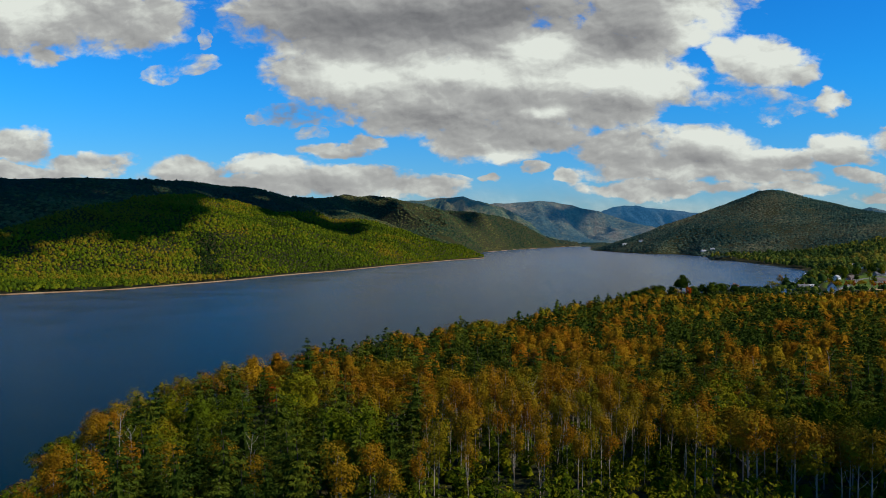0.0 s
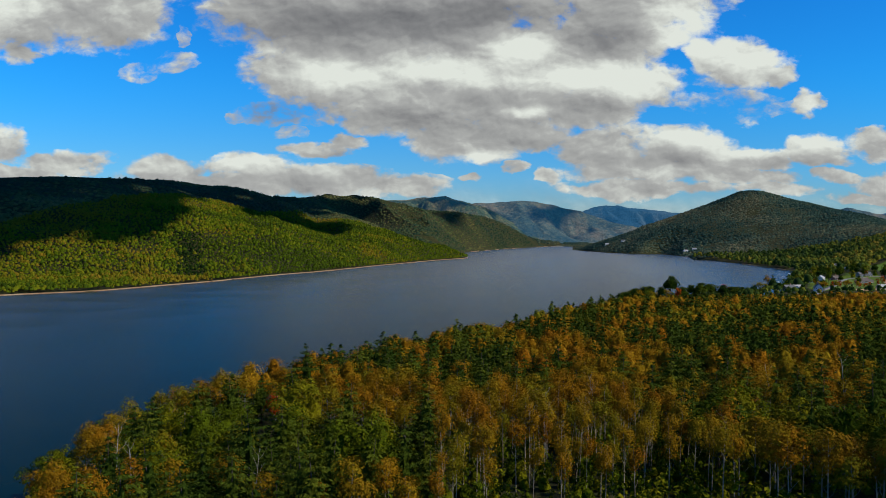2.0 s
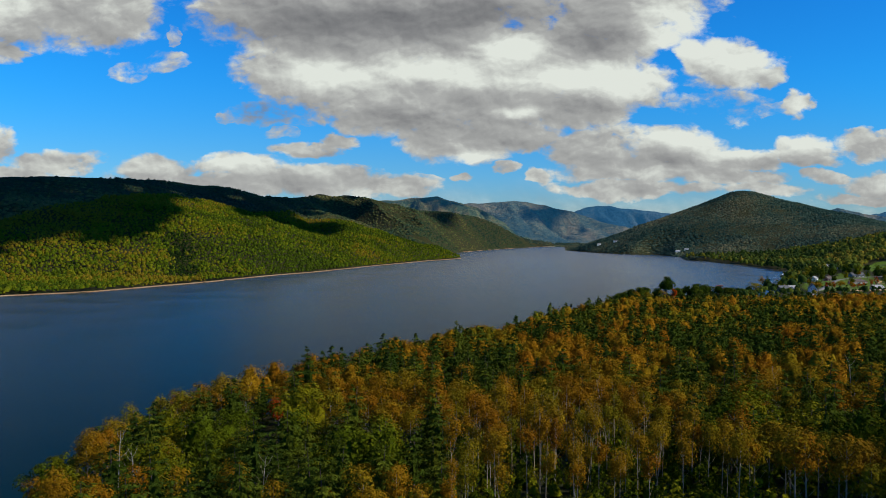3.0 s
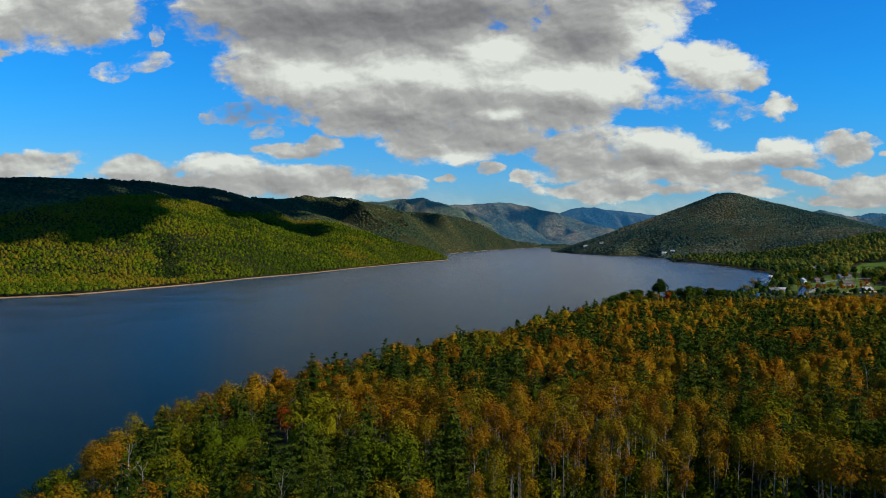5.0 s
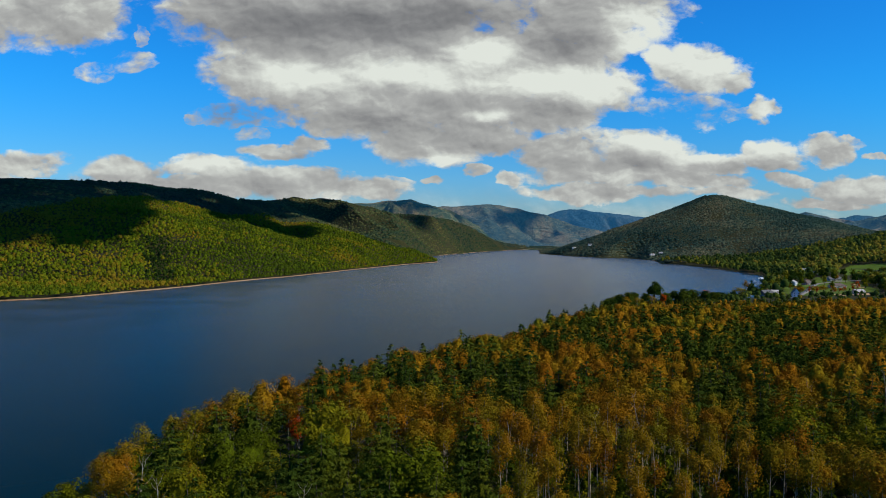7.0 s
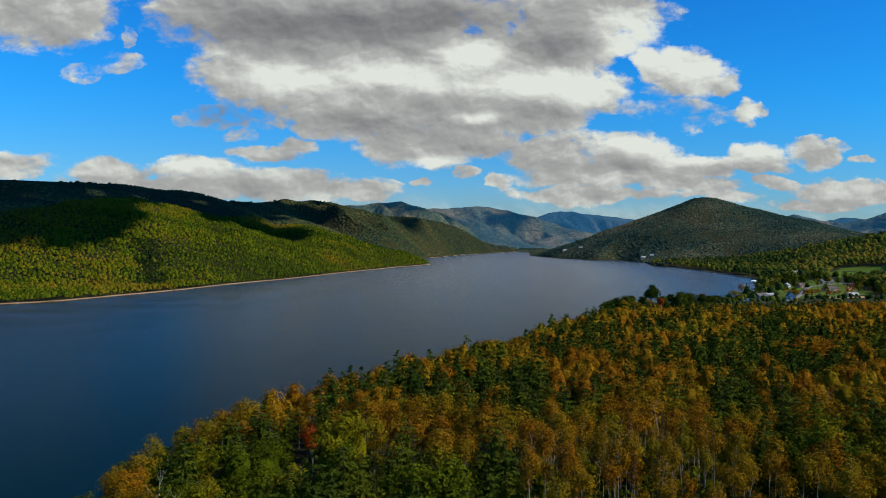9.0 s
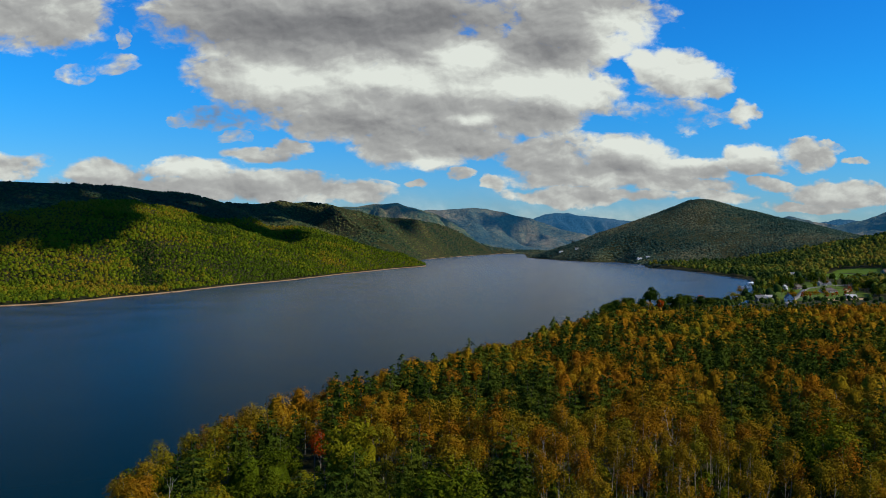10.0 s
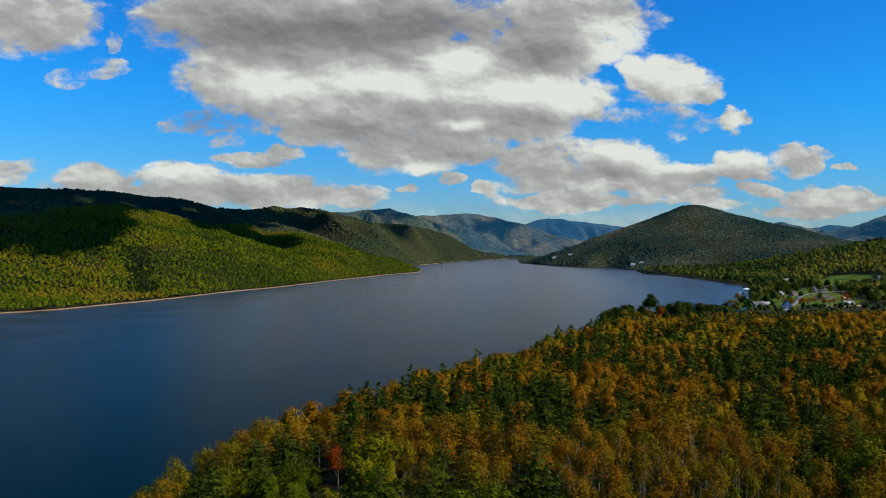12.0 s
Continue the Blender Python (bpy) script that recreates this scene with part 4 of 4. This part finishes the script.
def gable_body(l, w, h, rise):
    a, b = l / 2, w / 2
    p = [(-a, -b, -1.5), (a, -b, -1.5), (a, b, -1.5), (-a, b, -1.5), (-a, -b, h), (a, -b, h), (a, b, h), (-a, b, h), (-a, 0, h + rise), (a, 0, h + rise)]
    return solid(p, [(0, 1, 5, 4), (2, 3, 7, 6), (1, 2, 6, 9, 5), (3, 0, 4, 8, 7), (4, 5, 9, 8), (6, 7, 8, 9), (0, 3, 2, 1)])


def roof_slab(l, w, h, rise, hip, over=0.5, thick=0.22):
    a, b = l / 2 + over, w / 2 + over
    low = h - over * rise / (w / 2)
    k = a - (b if hip else 0)
    top = [(-a, -b, low), (a, -b, low), (a, b, low), (-a, b, low), (-k, 0, h + rise), (k, 0, h + rise)]
    p = [(x, y, z + 0.05) for x, y, z in top] + [(x, y, z + thick + 0.05) for x, y, z in top]
    f = []
    for o in (0, 6):
        f += [(o, o + 1, o + 5, o + 4), (o + 2, o + 3, o + 4, o + 5), (o + 1, o + 2, o + 5), (o + 3, o, o + 4)] if hip else [(o, o + 1, o + 5, o + 4), (o + 2, o + 3, o + 4, o + 5)]
    rim = [(0, 1), (1, 2), (2, 3), (3, 0)] if hip else [(0, 1), (1, 5), (5, 2), (2, 3), (3, 4), (4, 0)]
    f += [(i, j, j + 6, i + 6) for i, j in rim]
    return solid(p, f)


def window(parent, x, y, z, turn, w=1.1, h=1.3):
    frame_ob = part("window", box(w + 0.24, 0.10, h + 0.24, x, y, z - 0.12, turn=turn), "white_trim", parent, "white-framed window")
    back = pose(0, 0, 0, 0, 0, turn) @ Vector((0, -0.04, 0))
    for sx in (-1, 1):
        side = pose(0, 0, 0, 0, 0, turn) @ Vector((sx * w * 0.26, 0, 0))
        part("pane", box(w * 0.46, 0.06, h, x + back.x + side.x, y + back.y + side.y, z, turn=turn), "window_glass", frame_ob)


def house(x, y, turn, l, w, h, wall, roof, label):
    z = float(height(x, y))
    top = new("house")
    top.matrix_basis = pose(x, y, z, 0, 0, turn)
    tagged(top, label, "house", "houses of the lakeside village")
    rise = w * (0.26 if "hipped" in label else 0.55 if "steep" in label else 0.36)
    part("wall", gable_body(l, w, h, rise - 0.02) if "hipped" not in label else box(l, w, h + 1.5, 0, 0, -1.5), wall, top)
    part("roof", roof_slab(l, w, h, rise, "hipped" in label), roof, top)
    part("chimney", box(0.9, 0.7, 2.0 + rise * 0.4, l * 0.28, w * 0.12, h + rise * 0.45, 0.04), "chimney_brick", top)
    part("door", box(1.0, 0.12, 2.05, -l * 0.08, -w / 2 - 0.05, 0.05), "door_paint", top)
    for storey in range(2 if h > 4.2 else 1):
        zz = 0.9 + 2.5 * storey
        for k in (-0.38, -0.24, 0.1, 0.26, 0.4):
            window(top, l * k, -w / 2 - 0.04, zz, 0)
            if k != 0.1:
                window(top, l * k, w / 2 + 0.04, zz, 180)
        for k in (-0.25, 0.25):
            window(top, -l / 2 - 0.04, w * k, zz, -90)
            window(top, l / 2 + 0.04, w * k, zz, 90)
    part("porch_roof", box(3.2, 1.8, 0.16, -l * 0.08, -w / 2 - 0.9, 2.4), roof, top)
    for sx in (-1.4, 1.4):
        part("porch_post", box(0.14, 0.14, 3.4, -l * 0.08 + sx, -w / 2 - 1.65, -1.0), "white_trim", top)
    return top


for row in HOUSES:
    house(*row)


def ribbon(name, label, line, width, mat, lift=0.3):
    pts = np.array(line, float)
    s = np.r_[0, np.cumsum(np.hypot(*np.diff(pts, axis=0).T))]
    q = np.arange(0, s[-1], 4.0)
    x, y = np.interp(q, s, pts[:, 0]), np.interp(q, s, pts[:, 1])
    x, y = np.convolve(np.pad(x, 3, "edge"), np.ones(7) / 7, "valid"), np.convolve(np.pad(y, 3, "edge"), np.ones(7) / 7, "valid")
    tx, ty = np.gradient(x), np.gradient(y)
    n = np.hypot(tx, ty)
    v = []
    for k in (-0.5, 0.5):
        for deep in (0, 1):
            px, py = x - ty / n * k * width, y + tx / n * k * width
            v.append(np.stack([px, py, height(px, py) + (lift if not deep else -0.8)], 1))
    m = len(x)
    i = np.arange(4 * m).reshape(4, m)
    f = [np.stack([i[a, :-1], i[b, :-1], i[b, 1:], i[a, 1:]], -1) for a, b in ((0, 2), (1, 0), (2, 3))]
    return tagged(new(name, mesh_from(name, np.concatenate(v), np.concatenate(f), mat, True)), label, "road", kind="structure")


ribbon("road", "pale grey asphalt lane curving through the village", ROAD, 7.5, "asphalt")
ribbon("driveway", "pale gravel driveway beside the tan house", DRIVE, 4.0, "dirt")
for kind, poly in LAWNS:
    xs, ys = [p[0] for p in poly], [p[1] for p in poly]
    x, y, f = sheet(np.linspace(min(xs), max(xs), 40), np.linspace(min(ys), max(ys), 40))
    ok = inside(poly, x, y)
    f = f[ok[f].all(1)]
    keep, back = np.unique(f, return_inverse=True)
    me = mesh_from("lawn", np.stack([x, y, height(x, y) + (0.26 if kind == "dirt" else 0.18)], 1)[keep], back.reshape(-1, 4), {"lawn": "lawn", "dirt": "dirt", "field": "field_grass"}[kind], True)
    tagged(new({"lawn": "lawn", "dirt": "yard", "field": "field"}[kind], me), {"lawn": "mown green lawn beside the village houses", "dirt": "bare tan earth yard before a house", "field": "bright green mown field on the slope"}[kind], kind, kind="structure")


def bank(name, label, first, last, width, rise):
    """A bare strip of clay between the water and the trees."""
    pts = np.array(LAKE[first:last], float)
    s = np.r_[0, np.cumsum(np.hypot(*np.diff(pts, axis=0).T))]
    q = np.arange(0, s[-1], 6.0)
    x, y = np.interp(q, s, pts[:, 0]), np.interp(q, s, pts[:, 1])
    x, y = np.convolve(np.pad(x, 4, "edge"), np.ones(9) / 9, "valid"), np.convolve(np.pad(y, 4, "edge"), np.ones(9) / 9, "valid")
    tx, ty = np.gradient(x), np.gradient(y)
    n = np.hypot(tx, ty)
    v = []
    for off, z in ((-3, -0.6), (0.5, 0.25), (0.55, 0.6), (1.0, 1.0)):
        o = off if off < 0 else off * width * (1 + 1.3 * fbm(q, q * 0, 40, 3))
        v.append(np.stack([x - ty / n * o, y + tx / n * o, z * (rise if z > 0 else 1) + q * 0], 1))
    v.append(v[-1] + (-ty / n * 3)[:, None] * (1, 0, 0) + (tx / n * 3)[:, None] * (0, 1, 0) - (0, 0, rise + 2))
    m = len(x)
    i = np.arange(5 * m).reshape(5, m)
    f = np.concatenate([np.stack([i[a, :-1], i[a, 1:], i[a + 1, 1:], i[a + 1, :-1]], -1) for a in range(4)])
    return tagged(new(name, mesh_from(name, np.concatenate(v), f, "shore_clay")), label, "bank", kind="structure")


bank("shore_bank", "bare orange clay bank along the wooded shore", 1, 14, 2.4, 1.1)
bank("shore_bank", "low pale clay bank along the far shore", 14, 18, 8.0, 1.6)
bank("shore_bank", "low tan shore below the round hill", 19, 30, 2.5, 0.9)


def dock(x, y, turn, long):
    top = new("dock")
    top.matrix_basis = pose(x, y, 0, 0, 0, turn)
    tagged(top, "weathered grey wooden boat dock standing in the lake", "dock", "docks along the village shore")
    part("deck", box(long, 2.2, 0.18, 0, 0, 0.75), "dock_boards", top)
    for i in range(int(long / 4) + 1):
        for sy in (-1.0, 1.0):
            part("pile", box(0.22, 0.22, 3.4, -long / 2 + 0.4 + i * 4, sy, -2.2), "dock_boards", top)
    return top


def boat(x, y, turn, long=8.0):
    """A pontoon boat under a canvas top."""
    top = new("pontoon_boat")
    top.matrix_basis = pose(x, y, 0, 0, 0, turn)
    tagged(top, "white pontoon boat with a flat canopy moored at a dock", "boat", "moored boats")
    for sy in (-0.9, 0.9):
        v, f = tube([(-long / 2, sy, 0.1), (long / 2 - 1.2, sy, 0.1), (long / 2, sy, 0.35)], (0.35, 0.35, 0.05), 10)
        ob = new("pontoon", mesh_from("pontoon", v, f, "boat_hull", True))
        ob.parent = top
    part("deck", box(long - 0.8, 2.5, 0.15, -0.2, 0, 0.45), "dock_boards", top)
    for sy in (-1.2, 1.2):
        part("side_panel", box(long - 1.6, 0.06, 0.75, -0.2, sy, 0.6), "boat_hull", top)
    part("canopy", box(long * 0.55, 2.5, 0.14, -0.6, 0, 2.5, 0.05), "boat_hull", top)
    for sx in (-2.4, 1.2):
        for sy in (-1.15, 1.15):
            part("canopy_post", box(0.07, 0.07, 1.95, sx, sy, 0.6), "boat_hull", top)
    return top


def boat_shelter(x, y, turn):
    """A roofed boat slip over the water."""
    top = new("boat_shelter")
    top.matrix_basis = pose(x, y, 0, 0, 0, turn)
    tagged(top, "white-roofed boat shelter on posts over the water", "boat shelter")
    part("roof", roof_slab(11, 7, 3.4, 1.0, True, 0.4), "white_trim", top)
    for sx in (-5, 0, 5):
        for sy in (-3.2, 3.2):
            part("post", box(0.2, 0.2, 5.4, sx, sy, -2.0), "white_trim", top)
    part("deck", box(11, 1.6, 0.18, 0, 3.2, 0.7), "dock_boards", top)
    return top


boat_shelter(572, 1300, 20), boat_shelter(583, 1322, 20)
for dx, dy, a, ln in ((545, 1256, -30, 18), (528, 1215, -32, 20), (512, 1180, -30, 18), (493, 1145, -30, 20), (477, 1112, -30, 18), (459, 1078, -32, 20), (440, 1040, -35, 18), (418, 1000, -38, 18), (672, 1640, -20, 20), (662, 1560, -10, 16)):
    dock(dx, dy, a, ln)
for bx, by, a in ((538, 1250, -30), (522, 1222, -32), (488, 1139, -30), (472, 1118, -30), (453, 1084, -32), (413, 1006, -38)):
    boat(bx, by, a)

def plant(k, i, m):
    """One more tree of a kind that already stands in the near wood."""
    if (k, i) not in made:
        made[k, i] = ob = build_near(k, i)
        ob.matrix_basis = m
        return ob
    return copy_thing(made[k, i], m)


# bleached and bare trees among the gold, and one deep red maple
q = np.random.default_rng(12)
for i in range(18):
    px, py, s = 24 + q.normal() * 14, 197 + abs(q.normal()) * 7, q.uniform(0.85, 1.1)
    ob = plant("bare_tree" if i % 3 == 0 else "birch_tree", i % 3, pose(px, py, float(height(px, py)) - 0.3, 0, 0, q.uniform(0, 360)))
    ob.scale = (s, s, s)
for k, px, py, s in (("bare_tree", -79, 177, 1.15), ("bare_tree", -74, 173, 0.95), ("bare_tree", -46, 166, 0.95), ("red_tree", -54, 228, 1.3), ("red_tree", -92, 176, 0.7), ("red_tree", 205, 705, 1.4)):
    ob = plant(k, 1, pose(px, py, float(height(px, py)) - 0.3, 0, 0, px * 31 % 360))
    ob.scale = (s, s, s)

# trees that stand alone in the village and on the point
for k, px, py, s in (("oak_tree", 560, 1150, 1.0), ("oak_tree", 545, 1165, 1.1), ("oak_tree", 450, 1010, 0.9), ("oak_tree", 462, 1020, 0.8), ("oak_tree", 520, 880, 0.9), ("gold_tree", 405, 935, 1.0), ("oak_tree", 392, 915, 0.9), ("gold_tree", 352, 868, 1.35),
                    ("red_tree", 432, 868, 1.0), ("red_tree", 490, 888, 1.3), ("red_tree", 482, 884, 1.1), ("red_tree", 420, 862, 1.0), ("gold_tree", 450, 866, 0.7), ("gold_tree", 530, 1180, 0.8), ("oak_tree", 640, 1240, 1.0), ("oak_tree", 655, 1262, 1.1),
                    ("oak_tree", 700, 1255, 0.9), ("oak_tree", 430, 905, 0.75), ("oak_tree", 445, 930, 0.7), ("oak_tree", 515, 985, 0.7), ("gold_tree", 440, 945, 0.8), ("oak_tree", 560, 1085, 0.85), ("gold_tree", 585, 1098, 0.8), ("oak_tree", 480, 1040, 0.9), ("oak_tree", 545, 965, 0.8), ("oak_tree", 470, 1003, 0.8), ("oak_tree", 520, 1072, 0.9), ("oak_tree", 575, 1152, 1.0), ("oak_tree", 605, 1112, 0.8), ("oak_tree", 645, 1135, 1.0), ("oak_tree", 600, 1022, 1.0), ("oak_tree", 612, 1052, 1.1), ("oak_tree", 650, 1222, 1.0), ("oak_tree", 592, 985, 0.9), ("oak_tree", 505, 1150, 1.0)):
    ob = plant(k, 0, pose(px, py, float(height(px, py)) - 0.3, 0, 0, px * 7 % 360))
    ob.scale = (s, s, s)


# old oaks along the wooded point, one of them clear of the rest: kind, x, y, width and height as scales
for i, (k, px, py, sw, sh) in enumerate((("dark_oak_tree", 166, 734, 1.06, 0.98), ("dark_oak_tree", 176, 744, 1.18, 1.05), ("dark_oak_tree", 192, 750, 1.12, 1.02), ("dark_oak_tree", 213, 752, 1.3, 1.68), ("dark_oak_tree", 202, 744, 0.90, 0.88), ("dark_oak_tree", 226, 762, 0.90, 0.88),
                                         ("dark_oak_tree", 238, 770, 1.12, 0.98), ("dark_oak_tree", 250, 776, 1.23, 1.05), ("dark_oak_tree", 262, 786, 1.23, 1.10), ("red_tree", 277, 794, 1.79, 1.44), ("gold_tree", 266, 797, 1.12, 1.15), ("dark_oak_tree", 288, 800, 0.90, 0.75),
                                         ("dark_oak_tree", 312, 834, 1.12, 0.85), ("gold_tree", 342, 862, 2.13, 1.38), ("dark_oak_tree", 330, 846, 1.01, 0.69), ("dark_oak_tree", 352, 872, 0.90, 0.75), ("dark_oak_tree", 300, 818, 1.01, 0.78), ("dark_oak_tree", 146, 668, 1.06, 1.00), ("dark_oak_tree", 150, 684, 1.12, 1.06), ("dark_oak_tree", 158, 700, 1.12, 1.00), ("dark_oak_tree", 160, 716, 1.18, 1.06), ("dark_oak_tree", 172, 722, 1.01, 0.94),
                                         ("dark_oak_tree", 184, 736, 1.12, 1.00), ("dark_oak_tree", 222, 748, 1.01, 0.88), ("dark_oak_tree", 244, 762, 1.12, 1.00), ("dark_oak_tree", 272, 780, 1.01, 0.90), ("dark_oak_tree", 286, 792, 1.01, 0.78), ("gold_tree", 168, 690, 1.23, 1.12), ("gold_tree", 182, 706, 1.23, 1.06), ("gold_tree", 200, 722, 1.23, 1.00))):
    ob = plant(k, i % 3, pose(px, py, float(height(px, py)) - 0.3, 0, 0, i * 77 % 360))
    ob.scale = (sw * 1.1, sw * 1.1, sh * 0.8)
# orange shrubs before the tan house, and shade trees between the village houses
q = np.random.default_rng(41)
for i in range(13):
    px, py = 418 + i * 5.4 + q.normal() * 2, 884 + i * 1.4 + q.normal() * 4
    ob = plant("red_tree" if i > 8 else "gold_tree", i % 3, pose(px, py, float(height(px, py)) - 0.5, 0, 0, i * 50))
    ob.scale = (1.25, 1.25, 0.72)
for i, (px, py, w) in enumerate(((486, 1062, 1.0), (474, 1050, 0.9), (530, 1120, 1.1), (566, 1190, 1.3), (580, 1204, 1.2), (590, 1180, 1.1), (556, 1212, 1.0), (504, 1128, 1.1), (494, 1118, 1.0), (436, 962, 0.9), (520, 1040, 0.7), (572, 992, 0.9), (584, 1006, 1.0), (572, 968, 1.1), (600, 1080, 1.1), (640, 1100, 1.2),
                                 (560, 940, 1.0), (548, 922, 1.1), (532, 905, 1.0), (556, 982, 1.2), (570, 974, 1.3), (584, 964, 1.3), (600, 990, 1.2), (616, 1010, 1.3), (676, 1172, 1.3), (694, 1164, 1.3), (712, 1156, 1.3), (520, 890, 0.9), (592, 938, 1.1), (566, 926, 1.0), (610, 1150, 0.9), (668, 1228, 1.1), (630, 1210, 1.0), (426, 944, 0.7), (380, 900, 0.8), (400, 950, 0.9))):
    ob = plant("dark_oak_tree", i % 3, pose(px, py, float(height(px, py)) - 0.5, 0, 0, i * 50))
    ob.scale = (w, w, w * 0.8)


def cloud(x, y, z, rx, ry, rz, seed):
    """A heap of billows with a flatter base, high over the valley; out of view, placed to cast shade."""
    q = np.random.default_rng(seed)
    parts = []
    for i in range(64):
        a, d = q.uniform(0, 6.28), q.uniform(0, 1) ** 0.55
        r = q.uniform(0.16, 0.34) * (1.15 - 0.6 * d)
        c = np.array((math.cos(a) * d * rx, math.sin(a) * d * ry, q.uniform(-0.2, 0.6) * rz * (1 - d * 0.7)))
        n = 8
        th, ph = np.meshgrid(np.arange(n) * 2 * math.pi / n, np.linspace(0.02, math.pi - 0.02, 5))
        p = np.stack([np.sin(ph) * np.cos(th), np.sin(ph) * np.sin(th), np.cos(ph)], -1).reshape(-1, 3)
        p = p * (1 + 0.35 * fbm(p[:, 0] * 50 + i * 31, p[:, 1] * 50 + p[:, 2] * 70, 40, 3))[:, None]
        p = p * (r * rx, r * ry, r * 1.3 * rz) + c
        p[:, 2] = np.where(p[:, 2] < -0.15 * rz, -0.15 * rz + (p[:, 2] + 0.15 * rz) * 0.2, p[:, 2])
        k = np.arange(n * 5).reshape(5, n)
        f = np.stack([k[:-1], np.roll(k[:-1], -1, 1), np.roll(k[1:], -1, 1), k[1:]], -1).reshape(-1, 4)
        parts.append((p, f))
    v, f = merged(parts)
    ob = new("backdrop_cloud", mesh_from("cloud", v, f, "cloud_white", True))
    ob.location = (x, y, z)
    return tagged(ob, "white cumulus cloud out of view, placed to shade the valley", "cloud", kind="structure")


def over(px, py, pz, z):
    """Where a cloud at height z stands whose shade falls on a place."""
    k = (z - pz) / SUN_DIR.z
    return px + SUN_DIR.x * k, py + SUN_DIR.y * k, z


# unseen clouds, each set where its shade darkens part of the land
cloud(*over(-716, 1392, 105, 1000), 300, 325, 150, 1)
cloud(*over(-545, 1335, 85, 1000), 85, 110, 90, 5)
cloud(*over(-415, 1930, 115, 1000), 105, 230, 90, 7)
cloud(*over(-480, 2330, 160, 1200), 270, 310, 150, 2)
cloud(*over(-305, 1890, 80, 1000), 110, 120, 70, 14)
cloud(*over(-390, 1690, 95, 1000), 42, 95, 40, 15)
cloud(*over(-525, 1262, 55, 1000), 75, 85, 60, 16)
cloud(*over(-590, 1770, 160, 1200), 110, 150, 90, 13)
cloud(*over(-630, 2010, 170, 1200), 190, 240, 110, 11)
cloud(*over(-300, 2440, 150, 1200), 130, 200, 90, 12)
# stands in for shade in the headland's gullies
cloud(*over(20, 2900, 90, 2600), 60, 170, 60, 8)
cloud(*over(120, 4200, 190, 2600), 230, 260, 120, 9)
cloud(*over(700, 4450, 190, 2600), 150, 180, 120, 10)
cloud(*over(-640, 1100, 40, 900), 70, 45, 50, 3)
# added only to darken the near right corner of the wood
cloud(*over(114, 148, 22, 800), 42, 30, 40, 4)
